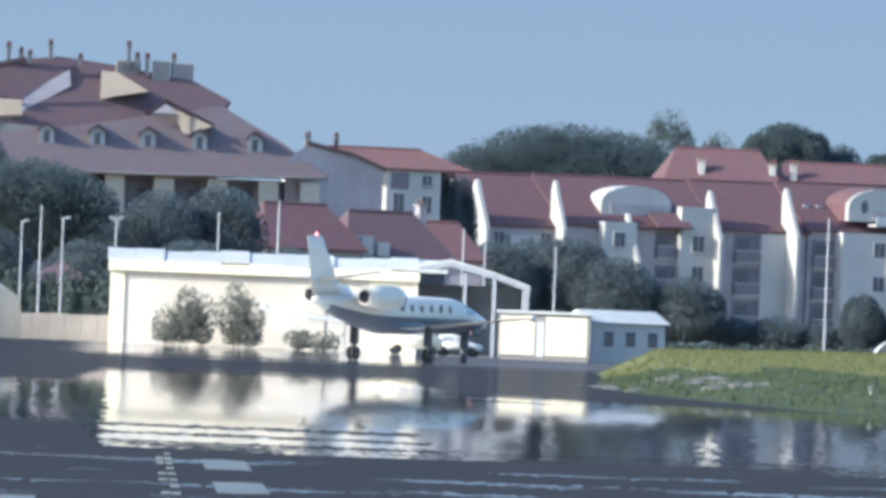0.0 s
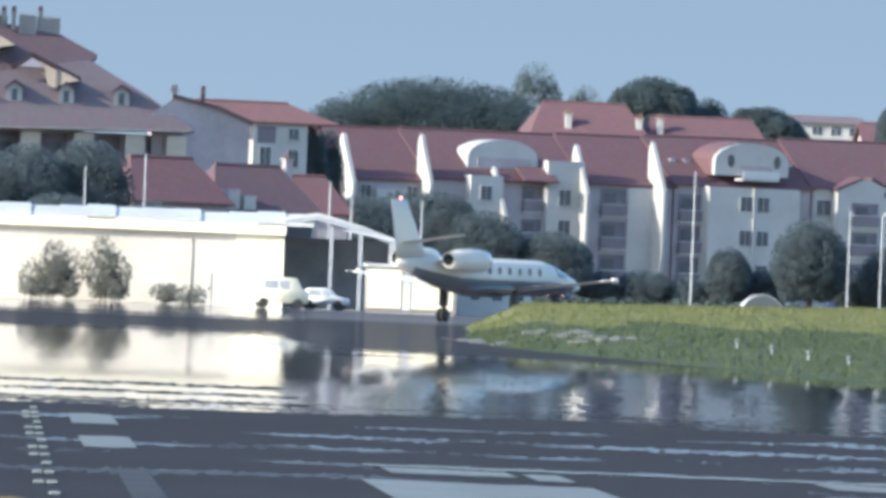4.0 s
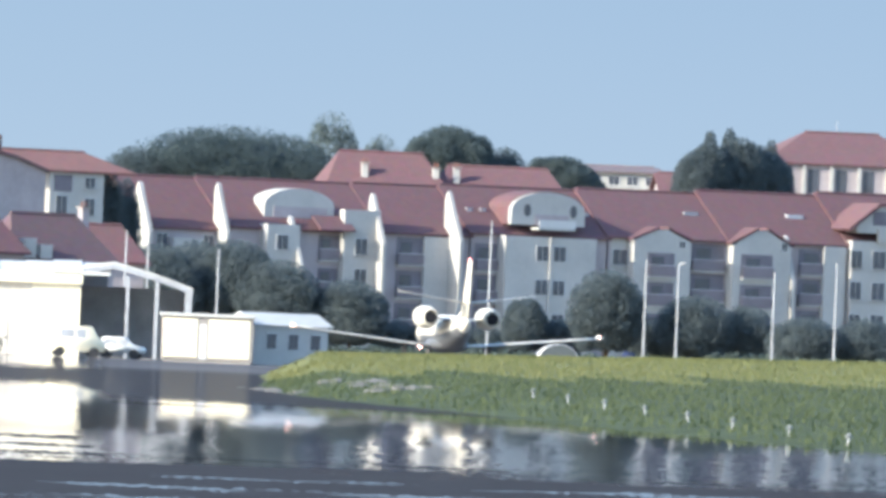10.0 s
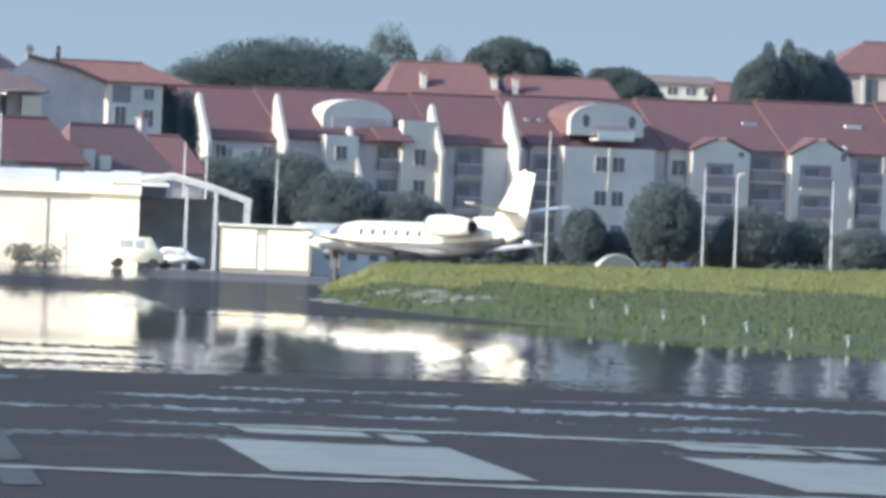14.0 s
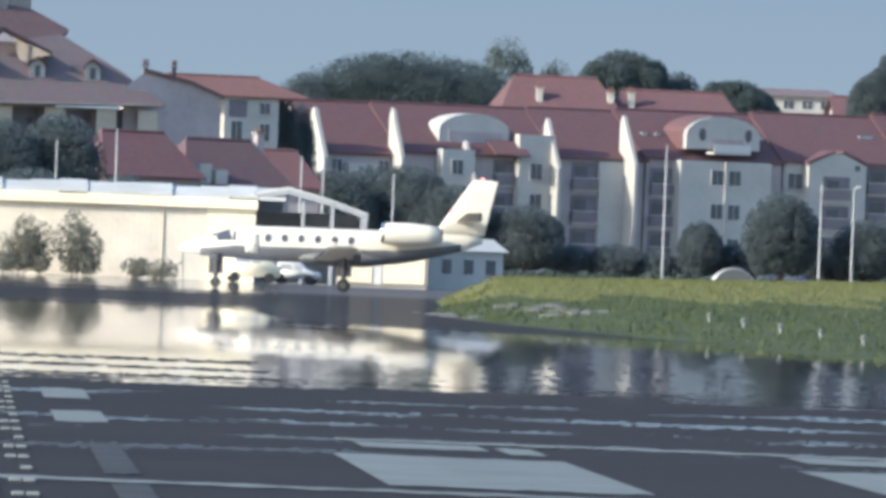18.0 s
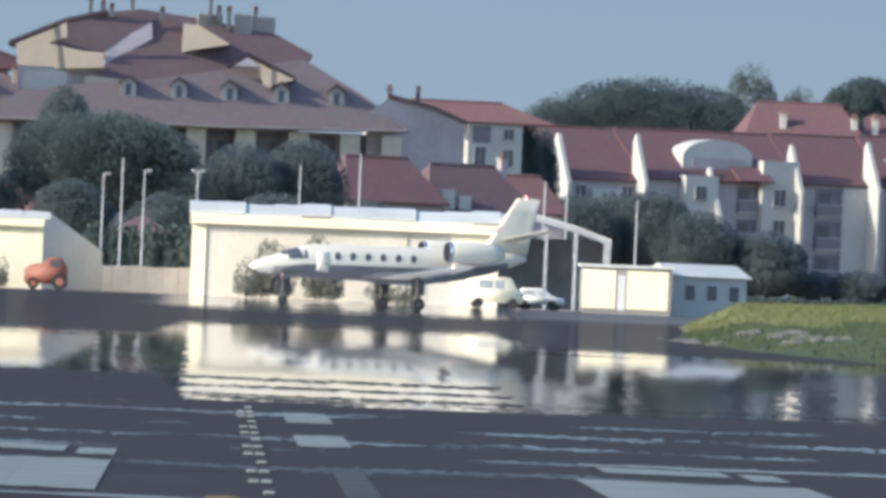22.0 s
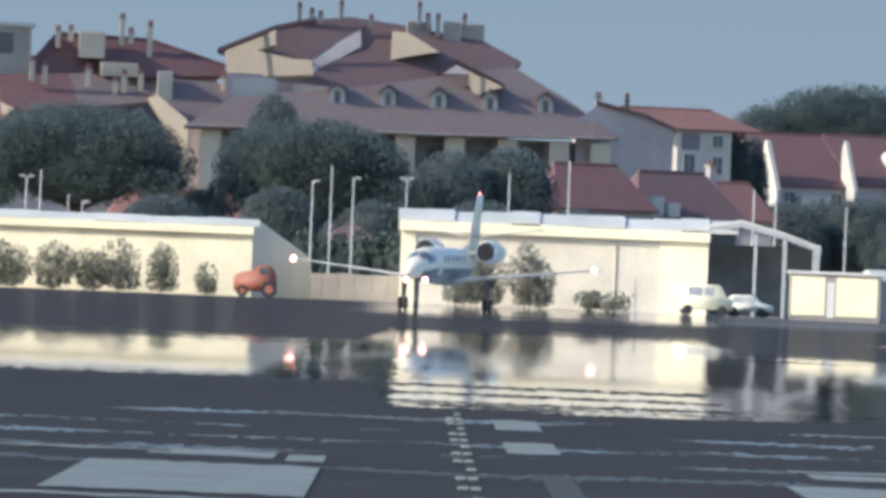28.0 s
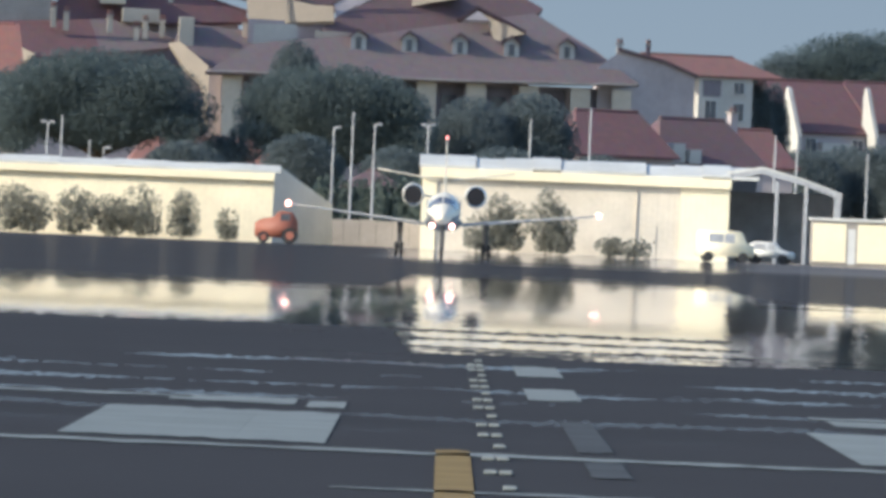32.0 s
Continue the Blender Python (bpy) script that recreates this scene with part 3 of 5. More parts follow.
prof2 = [(-0.25, 4.3), (-0.25, 4.42), (1.2, 4.78), (8.5, 2.55), (8.5, 2.4), (1.2, 4.62)]
for k in range(14):
    x0, x1 = (L2 + 0.4) * k / 14, (L2 + 0.4) * (k + 1) / 14 - 0.01
    part("roof_sheet", extrude_side([(y, z + 0.03 * math.sin(k * 1.7)) for y, z in prof2], x0, x1), GREY_SHEET, hb)
gab = bmesh.new()
extrude_profile([(L2, 0), (L2, 4.3), (L2 + 0.45, 4.66), (L2 + 3.6, 2.5), (L2 + 3.7, 0)], 0.25, 0.4, gab)
for v in gab.verts:
    v.co.y += (v.co.x - L2) * 2.0
part("gable_end", gab, GREY_SHEET, hb, "grey gable end wall in shade")
part("back_wall", box(0, L2, 8.2, 8.35, 0, 2.5), SHED_DARK, hb)

# low wall between the two
lw = thing("low_wall", pose(-7.3, 1412, 0), "low pale concrete boundary wall", "wall", kind="structure")
for k in range(6):
    part("wall_panel", box(k * 1.02, k * 1.02 + 1.0, 0, 0.2, 0, 1.62 + 0.03 * (k % 3), 0.02), CONCRETE, lw)

# low white cabins on the right
cb = thing("cabin", pose(21.7, 1350, 0), "low white site cabin with pale window panels", "cabin")
part("wall", box(0, 5.4, 0, 2.6, 0.15, 2.72, 0.03), CONCRETE, cb)
part("roof", box(-0.15, 5.55, -0.2, 2.8, 2.72, 2.92, 0.04), GREY_SHEET, cb)
part("plinth", box(0.1, 5.3, 0.05, 2.5, 0.0, 0.15), CONCRETE, cb)
for x0, x1 in ((0.1, 2.1), (2.75, 5.2)):
    part("door_panel", box(x0, x1, -0.05, 0, 0.3, 2.6, 0.01), CREAM, cb, "bright white roller door")
part("door", box(2.2, 2.65, -0.03, 0, 0.2, 2.3), FRAME, cb)
cc = thing("cabin", pose(27.2, 1353, 0, 0, 0, 34), "long low grey-white cabin with small windows", "cabin")
part("wall", box(0, 5.4, 0, 2.8, 0, 2.4, 0.03), WHITE_WALL, cc)
part("roof", extrude_side([(-0.3, 2.4), (1.4, 3.15), (3.0, 2.4)], -0.2, 5.6), GREY_SHEET, cc)
for x in (0.9, 2.5, 4.1):
    w = part("window", box(x - 0.05, x + 0.75, -0.05, 0, 0.95, 1.95, 0.01), FRAME, cc)
    part("pane", box(x, x + 0.7, -0.07, -0.05, 1.0, 1.9), GLASS, w)


# ---- parked vehicles ----
def car(m, label, colour, length=3.9, height=1.45, width=1.65, van=False, pane=None):
    c = thing("van" if van else "car", m, label, "van" if van else "car", "parked vehicles")
    h, l = height, length / 2
    if van:
        side = [(-l, 0.35), (-l, h), (l * 0.55, h), (l * 0.78, h * 0.62), (l, h * 0.52), (l, 0.35)]
    else:
        side = [(-l, 0.35), (-l, h * 0.62), (-l * 0.72, h * 0.98), (l * 0.15, h), (l * 0.5, h * 0.64), (l, h * 0.56), (l, 0.35)]
    bm = extrude_profile(side, -width / 2, width / 2)
    bmesh.ops.bevel(bm, geom=list(bm.edges), offset=0.06, segments=2, affect="EDGES")
    part("body", bm, colour, c, smooth=True)
    for x0, x1 in ((-l * 0.62, -l * 0.1), (-l * 0.05, l * 0.3)):
        part("side_window", box(x0, x1, -width / 2 - 0.012, -width / 2 + 0.02, h * 0.62, h * 0.9, 0.01), pane or GLASS, c)
    for x in (-l * 0.62, l * 0.62):
        for y in (-width / 2 + 0.08, width / 2 - 0.08):
            w = part("wheel", tube([(x, y - 0.1, 0.31), (x, y + 0.1, 0.31)], [0.31, 0.31], 14), RUBBER, c)
            part("rim", tube([(x, y - 0.12, 0.31), (x, y + 0.12, 0.31)], [0.14, 0.14], 10), RUBBER, w)
    part("headlight", box(l - 0.1, l + 0.01, -width / 2 + 0.1, -width / 2 + 0.4, h * 0.42, h * 0.53, 0.01), FRAME, c)
    return c


car(pose(17.0, 1382, 0.004, 0, 0, 6), "cream-white van parked by the hangar", CREAM, 3.4, 1.9, 1.6, van=True, pane=GALV)
car(pose(19.8, 1385, 0.004, 0, 0, -8), "white hatchback parked by the hangar", CAR_WHITE, 2.9, 1.35, 1.5, pane=GALV)

tr = thing("tractor", pose(-10.2, 1386, 0.004), "faded orange-red airfield tractor with rounded bonnet", "tractor")
bm = extrude_profile([(-1.35, 0.35), (-1.35, 1.25), (-0.9, 1.5), (-0.2, 1.62), (0.1, 1.98), (0.9, 1.95), (1.25, 1.4), (1.3, 0.35)], -0.7, 0.7)
bmesh.ops.bevel(bm, geom=list(bm.edges), offset=0.07, segments=2, affect="EDGES")
part("body", bm, ORANGE, tr, smooth=True)
part("cab_window", box(0.2, 0.8, -0.73, -0.68, 1.4, 1.82, 0.02), GLASS, tr)
for x, r in ((-0.8, 0.36), (0.8, 0.5)):
    for y in (-0.62, 0.62):
        w = part("wheel", tube([(x, y - 0.13, r), (x, y + 0.13, r)], [r, r], 14), RUBBER, tr)
        part("rim", tube([(x, y - 0.15, r), (x, y + 0.15, r)], [r * 0.5, r * 0.5], 10), ORANGE, w)

bt = thing("tarpaulin", pose(52.6, 1440, 0), "crumpled blue tarpaulin over a pile", "tarpaulin")
bm = bmesh.new()
bmesh.ops.create_icosphere(bm, subdivisions=3, radius=1)
for v in bm.verts:
    d = 1 + 0.25 * noise.noise(v.co * 2)
    v.co = Vector((v.co.x * 0.75 * d, v.co.y * 0.8, max(0, 0.8 + v.co.z * 0.9 * d)))
part("sheet", bm, BLUE, bt, smooth=True)

# low arched shelter beyond the grass
sh = thing("shelter", pose(49.4, 1474, 0), "low pale arched shelter beyond the grass", "shelter")
arch = [(1.5 * math.cos(a), 2.0 * math.sin(a) ** 0.8) for a in (math.pi * k / 16 for k in range(17))]
part("cover", extrude_profile([(x, max(0, z)) for x, z in arch], 0, 5.0), PALE_BLUE, sh, "pale blue-grey weathered sheet cover")
for k in range(4):
    part("hoop", tube([(x * 1.012, 0.05 + 1.6 * k, max(0, z) * 1.012) for x, z in arch], [0.05] * 17, 6), GALV, sh)


# ---- lamp posts and masts ----
def lamp_post(x, y, h, arm=0.7, heads=1, thick=0.062):
    p = thing("lamp_post", pose(x, y, 0), "tall pale steel lamp post", "lamp post", "lamp posts")
    part("base", tube([(0, 0, 0), (0, 0, 0.5)], [thick * 1.9, thick * 1.7], 8), CONCRETE, p)
    part("pole", tube([(0, 0, 0.5), (0, 0, h * 0.5), (0, 0, h)], [thick * 1.3, thick * 1.1, thick * 0.8], 8), GALV, p)
    for k in range(heads):
        s = -1 if k % 2 else 1
        a = part("arm", tube([(0, 0, h - 0.3), (s * arm * 0.5, 0, h), (s * arm, 0, h)], [0.03, 0.03, 0.025], 6), GALV, p)
        part("lamp_head", box(s * arm - 0.17, s * arm + 0.17, -0.1, 0.1, h - 0.1, h + 0.06, 0.03), GALV, a)
    return p


for x, h, heads in ((-25.5, 7.1, 2), (-24.6, 7.5, 0), (-7.3, 7.5, 1), (-6.1, 8.5, 0), (-4.7, 7.8, 1), (-1.3, 7.9, 2), (5.2, 8.5, 0), (9.0, 9.4, 0),
                    (20.8, 8.1, 0), (22.2, 7.5, 0), (26.7, 7.2, 0), (44.6, 9.7, 0), (54.7, 7.6, 0), (56.8, 7.5, 1), (63.0, 7.2, 0), (67.0, 7.9, 0), (-22.8, 6.0, 0), (-21.9, 5.6, 1)):
    lamp_post(x, 1450 if x < 40 else 1470, h * (1 if x < 40 else 1.012), 0.3, heads)


# ---- the small twin-engined jet ----
def ring(y, z, rx, rz, n=28, low=1.0):
    """A fuselage frame: width rx, height rz, belly flattened by low."""
    out = []
    for k in range(n):
        a = 2 * math.pi * k / n
        c, s = math.cos(a), math.sin(a)
        out.append((rx * c, y, z + rz * (s if s > 0 else s * low)))
    return out


def foil(span, root, tip, thick=0.11, n=9):
    """A wing panel as loft of airfoil sections; root and tip: (x, y of the leading edge, z, chord)."""
    rings = []
    for i in range(span + 1):
        f = i / span
        x, y, z, c = (r + (t - r) * f for r, t in zip(root, tip))
        up, dn = [], []
        for k in range(n + 1):
            u = k / n
            th = thick * c * 2.6 * (0.2969 * math.sqrt(u) - 0.126 * u - 0.3516 * u * u + 0.2843 * u ** 3 - 0.1015 * u ** 4) * 1.9
            up.append((x, y - u * c, z + th * 0.62))
            dn.append((x, y - u * c, z - th * 0.38))
        rings.append(up + dn[1:-1][::-1])
    return loft(rings)


def upright(root, tip, thick=0.1, n=9):
    """A fin: sections with (y of the leading edge, z, chord)."""
    rings = []
    for i in range(5):
        f = i / 4
        y, z, c = (r + (t - r) * f for r, t in zip(root, tip))
        a, b = [], []
        for k in range(n + 1):
            u = k / n
            th = thick * c * (1.48 * math.sqrt(u) - 0.63 * u - 1.76 * u * u + 1.42 * u ** 3 - 0.51 * u ** 4) * 0.5
            a.append((th, y - u * c, z))
            b.append((-th, y - u * c, z))
        rings.append(a + b[1:-1][::-1])
    return loft(rings)


jet = thing("business_jet", pose(12.4, 1061, 0.004, 0, 0, -31), "white twin-engined business jet taxiing on the runway", "aircraft")
AX = 2.12                                   # height of the body's axis
frames = [(7.55, -0.32, 0.03, 0.03), (7.4, -0.30, 0.17, 0.15), (7.0, -0.26, 0.36, 0.30), (6.4, -0.20, 0.52, 0.44), (5.7, -0.12, 0.66, 0.57), (5.0, 0.0, 0.75, 0.70),
          (4.2, 0.03, 0.80, 0.80), (2.0, 0.03, 0.82, 0.83), (-1.5, 0.03, 0.82, 0.83), (-2.6, 0.06, 0.77, 0.78), (-3.6, 0.14, 0.66, 0.68), (-4.8, 0.28, 0.46, 0.52), (-5.9, 0.43, 0.25, 0.34), (-6.7, 0.54, 0.07, 0.14)]
body = part("fuselage", loft([ring(y, AX + z, rx, rz) for y, z, rx, rz in frames]), JET_WHITE, jet, "glossy white fuselage", True)
belly = part("wing_fairing", loft([ring(y, AX - 0.52, rx, rz) for y, rx, rz in ((2.3, 0.05, 0.05), (1.9, 0.6, 0.25), (1.0, 0.9, 0.40), (-1.2, 0.9, 0.40), (-2.1, 0.6, 0.25), (-2.6, 0.05, 0.05))]), JET_GREY, jet, "grey wing-to-body fairing", True)


def skin(y, angle, out=0.0):
    """A point of the fuselage's skin at a station, by the angle up from the right-hand side."""
    for (y0, z0, w0, h0), (y1, z1, w1, h1) in zip(frames, frames[1:]):
        if y1 <= y <= y0:
            f = (y0 - y) / (y0 - y1)
            z, w, h = z0 + (z1 - z0) * f, w0 + (w1 - w0) * f + out, h0 + (h1 - h0) * f + out
            return (w * math.cos(angle), y, AX + z + h * math.sin(angle))


def skin_panel(rows, steps=5, out=0.012):
    """A curved panel lying on the skin; rows: (station, from angle, to angle)."""
    bm = bmesh.new()
    layers = []
    for o in (out, -0.03):
        layers.append([[bm.verts.new(skin(y, radians(a0 + (a1 - a0) * k / steps), o)) for k in range(steps + 1)] for y, a0, a1 in rows])
    top, low = layers
    for g in (top, low):
        for r0, r1 in zip(g, g[1:]):
            for k in range(steps):
                bm.faces.new((r0[k], r0[k + 1], r1[k + 1], r1[k]))
    n = len(rows)
    for k in range(steps):
        bm.faces.new((top[0][k], top[0][k + 1], low[0][k + 1], low[0][k]))
        bm.faces.new((top[-1][k], top[-1][k + 1], low[-1][k + 1], low[-1][k]))
    for i in range(n - 1):
        for e in (0, -1):
            bm.faces.new((top[i][e], top[i + 1][e], low[i + 1][e], low[i][e]))
    bmesh.ops.recalc_face_normals(bm, faces=bm.faces)
    return bm


part("belly_panel", skin_panel([(y, 190, 350) for y in (6.5, 5.7, 5.0, 4.2, 2.0, 0.0, -1.5, -2.6, -3.6, -4.8, -5.7)], 14, 0.008), JET_GREY, jet, "grey belly darkened for its shade", True)
# windscreen and cabin windows
for s in (-1, 1):
    for a0, a1, back in ((87, 54, 5.15), (50, 22, 4.85)):
        turn = (lambda a: a) if s > 0 else (lambda a: 180 - a)
        rows = [(y, turn(a0), turn(a1 - 6 * q)) for q, y in enumerate((5.98 if a0 > 60 else 5.75, (5.98 + back) / 2, back))]
        part("windscreen_pane", skin_panel(rows), GLASS, jet, "dark cockpit window")
    for k in range(6):
        y = 3.35 - 0.78 * k
        bm = bmesh.new()
        rr = []
        for d in (0.0, 0.05):
            rr.append([(s * (0.76 + d), y + 0.14 * math.cos(a), AX + 0.30 + 0.18 * math.sin(a)) for a in (2 * math.pi * q / 14 for q in range(14))])
        win = part("cabin_window", loft(rr), GLASS, jet)
        rim = [[(s * (0.77 + d), y + r * 0.14 * math.cos(a), AX + 0.30 + r * 0.18 * math.sin(a)) for a in (2 * math.pi * q / 14 for q in range(14))] for d, r in ((0.0, 1.18), (0.035, 1.16))]
        part("window_rim", loft(rim), JET_METAL, win)
door = part("cabin_door", skin_panel([(y, 216, 148) for y in (4.4, 4.1, 3.75)], 8, 0.01), JET_WHITE, jet, "closed white cabin door", True)
part("door_handle", box(-0.845, -0.82, 3.85, 4.0, AX - 0.1, AX - 0.05), JET_METAL, door)
part("cheat_line", loft([[(x * (rx + 0.006), y, AX + z - 0.13) for x in (-1, 1)] + [(x * (rx + 0.004), y, AX + z - 0.20) for x in (1, -1)] for y, z, rx in ((5.0, 0.0, 0.75), (2.0, 0.03, 0.82), (-1.5, 0.03, 0.82), (-3.4, 0.12, 0.69))]), JET_GREY, jet, "grey stripe along the body")
# wings
for s, side in ((-1, "left"), (1, "right")):
    w = part("wing", foil(6, (s * 0.55, 1.25, AX - 0.66, 2.15), (s * 7.35, 0.35, AX + 0.04, 1.05), 0.14), JET_WHITE, jet, "white straight wing", True)
    part("flap", foil(3, (s * 0.95, -0.62, AX - 0.68, 0.42), (s * 4.2, -0.75, AX - 0.32, 0.34), 0.09), JET_GREY, w)
    part("aileron", foil(3, (s * 4.35, -0.72, AX - 0.30, 0.36), (s * 6.9, -0.62, AX - 0.02, 0.28), 0.09), JET_WHITE, w)
    part("leading_edge", foil(6, (s * 0.9, 1.22, AX - 0.63, 0.22), (s * 7.3, 0.375, AX + 0.04, 0.12), 0.5), JET_METAL, w, "polished leading edge")
    tip = part("wing_tip", loft([[(s * x, y, AX + 0.04 + dz) for y, dz in ((0.38 - q, 0.05 * k), (-0.75 + q * 0.5, 0.03 * k), (-0.75 + q * 0.5, -0.03 * k), (0.38 - q, -0.05 * k))] for x, q, k in ((7.33, 0.0, 1.0), (7.5, 0.12, 0.8), (7.6, 0.4, 0.2))]), JET_WHITE, w)
    can = [[(s * 7.42 + r * math.cos(a), y, AX + 0.06 + r * math.sin(a)) for a in (2 * math.pi * q / 12 for q in range(12))] for y, r in ((0.02, 0.06), (0.12, 0.13), (0.40, 0.15), (0.40, 0.14), (0.24, 0.135))]
    lamp = part("wing_tip_light", loft(can, caps=False), JET_WHITE, w, "wing tip light in its fairing")
    disc = bmesh.new()
    loft([[(s * 7.42 + r * math.cos(a), y, AX + 0.06 + r * math.sin(a)) for a in (2 * math.pi * q / 12 for q in range(12))] for y, r in ((0.22, 0.115), (0.27, 0.11))], True, disc)
    part("lamp_lens", disc, LAMP_ON, w, "lit wing tip lamp")
    # engines
    nac = [[(s * 1.5 + r * math.cos(a), y, AX + 0.72 + r * math.sin(a)) for a in (2 * math.pi * q / 20 for q in range(20))]
           for y, r in ((-1.95, 0.40), (-2.02, 0.47), (-2.3, 0.52), (-3.2, 0.54), (-4.1, 0.47), (-4.75, 0.36), (-4.75, 0.31), (-4.3, 0.28))]
    eng = part("engine_nacelle", loft(nac, caps=False), JET_WHITE, jet, "white engine nacelle", True)
    lip = [[(s * 1.5 + r * math.cos(a), y, AX + 0.72 + r * math.sin(a)) for a in (2 * math.pi * q / 20 for q in range(20))] for y, r in ((-2.12, 0.49), (-1.955, 0.465), (-1.94, 0.45), (-1.96, 0.435), (-2.1, 0.43))]
    part("intake_lip", loft(lip, caps=False), JET_METAL, eng, "polished intake lip", True)
    part("intake", tube([(s * 1.5, -1.945, AX + 0.72), (s * 1.5, -2.45, AX + 0.72)], [0.43, 0.36], 20), JET_DARK, eng, "dark engine intake")
    part("exhaust", tube([(s * 1.5, -4.3, AX + 0.72), (s * 1.5, -4.82, AX + 0.72)], [0.29, 0.27], 18), JET_DARK, eng, "dark exhaust")
    part("engine_pylon", foil(2, (s * 0.45, -2.5, AX + 0.62, 1.9), (s * 1.2, -2.5, AX + 0.70, 1.7), 0.12), JET_WHITE, jet)
    # tailplane
    tp = part("tailplane", foil(4, (s * 0.08, -5.35, AX + 1.42, 1.20), (s * 3.3, -5.9, AX + 1.86, 0.72), 0.15), JET_WHITE, jet, "white tailplane", True)
    part("elevator", foil(3, (s * 0.25, -6.32, AX + 1.46, 0.34), (s * 3.25, -6.45, AX + 1.86, 0.2), 0.1), JET_WHITE, tp)
fin = part("fin", upright((-4.35, AX + 0.72, 2.15), (-6.15, AX + 3.40, 0.95)), JET_WHITE, jet, "swept white fin", True)
part("rudder", upright((-6.22, AX + 0.75, 0.55), (-6.95, AX + 3.36, 0.40), 0.12), JET_WHITE, fin, "", True)
part("fin_marking", upright((-5.0, AX + 1.75, 0.9), (-5.55, AX + 2.35, 0.75), 0.16), JET_MARK, fin, "faded reddish marking on the fin")
part("dorsal_fillet", upright((-2.6, AX + 0.68, 2.6), (-4.4, AX + 1.05, 1.0), 0.08), JET_WHITE, jet, "", True)
part("beacon", tube([(0, -6.6, AX + 3.38), (0, -6.6, AX + 3.52)], [0.06, 0.04], 8), LAMP_RED, fin, "small red beacon")


# undercarriage
def gear(name, x, y, top, wheels, r):
    leg = part(name, tube([(x, y, r), (x, y, r + 0.5), (x, y, top)], [0.10, 0.12, 0.14], 10), JET_LEG, jet, "dark steel leg")
    part("gear_door", box(x - 0.03, x + 0.03, y - 0.34, y + 0.34, r + 0.42, top - 0.1, 0.01), JET_LEG, leg)
    for dx in wheels:
        prof = ((-0.09, r * 0.72), (-0.08, r * 0.92), (-0.04, r), (0.04, r), (0.08, r * 0.92), (0.09, r * 0.72))
        tyre = part("wheel", loft([[(x + dx + a, y + q * math.cos(b), r + q * math.sin(b)) for b in (2 * math.pi * k / 20 for k in range(20))] for a, q in prof]), RUBBER, jet, "black tyre", True)
        part("hub", tube([(x + dx - 0.1, y, r), (x + dx + 0.1, y, r)], [r * 0.5, r * 0.5], 14), JET_LEG, tyre)
    return leg


nose_leg = gear("nose_leg", 0.0, 5.75, AX - 0.5, (0.0,), 0.24)
gear("main_leg", -2.05, -0.25, AX - 0.5, (-0.16, 0.1), 0.31)
gear("main_leg", 2.05, -0.25, AX - 0.5, (-0.1, 0.16), 0.31)
for x in (-0.45, 0.5):
    can = [[(x + r * math.cos(a), y, 1.42 + r * math.sin(a)) for a in (2 * math.pi * q / 12 for q in range(12))] for y, r in ((5.6, 0.05), (5.7, 0.14), (6.06, 0.155), (6.06, 0.145), (5.84, 0.135))]
    part("light_housing", loft(can, caps=False), JET_GREY, nose_leg)
    part("landing_light", loft([[(x + r * math.cos(a), y, 1.42 + r * math.sin(a)) for a in (2 * math.pi * q / 12 for q in range(12))] for y, r in ((5.80, 0.11), (5.86, 0.105))]), LAMP_ON, nose_leg, "lit landing light")
# the type is a little larger than the drawing it was laid out from
for ob in jet.children_recursive:
    for v in ob.data.vertices:
        v.co.y, v.co.z = v.co.y * 1.035, v.co.z * 1.03


# ---- houses behind the airfield ----
TURN = 30.0
CT, ST = math.cos(radians(TURN)), math.sin(radians(TURN))


def window(parent, x, z, w, h, y, shutters=False, sill=True):
    """A framed window standing in the wall's face at depth y."""
    f = part("window", box(x - w / 2 - 0.06, x + w / 2 + 0.06, y - 0.05, y + 0.02, z - h / 2 - 0.06, z + h / 2 + 0.06), FRAME, parent)
    part("pane", box(x - w / 2, x - 0.03, y - 0.07, y - 0.05, z - h / 2, z + h / 2), GLASS, f)
    part("pane", box(x + 0.03, x + w / 2, y - 0.07, y - 0.05, z - h / 2, z + h / 2), GLASS, f)
    if sill:
        part("sill", box(x - w / 2 - 0.12, x + w / 2 + 0.12, y - 0.16, y - 0.05, z - h / 2 - 0.12, z - h / 2 - 0.06), CONCRETE, f)
    return f


def loggia(parent, x, z, w, h, y):
    """A balcony on the front: a dark sheet for the loggia's shade, glazed door, slab and a railing."""
    b = part("balcony", box(x - w / 2, x + w / 2, y - 0.35, y + 0.02, z - h / 2 - 0.16, z - h / 2), WHITE_WALL, parent, "balcony slab")
    part("recess", box(x - w / 2, x + w / 2, y - 0.03, y - 0.012, z - h / 2, z + h / 2), RECESS_SHADE, b)
    part("glass_door", box(x - w * 0.35, x + w * 0.1, y - 0.06, y - 0.032, z - h / 2, z + h * 0.34), GLASS, b)
    rail = box(x - w / 2, x + w / 2, y - 0.36, y - 0.31, z - h / 2 + 0.05, z - h / 2 + 0.92, 0.01)
    part("railing", rail, PARAPET, b, "dull pinkish-grey parapet")
    part("handrail", box(x - w / 2, x + w / 2, y - 0.38, y - 0.30, z - h / 2 + 0.92, z - h / 2 + 0.98), FRAME, b)
    return b


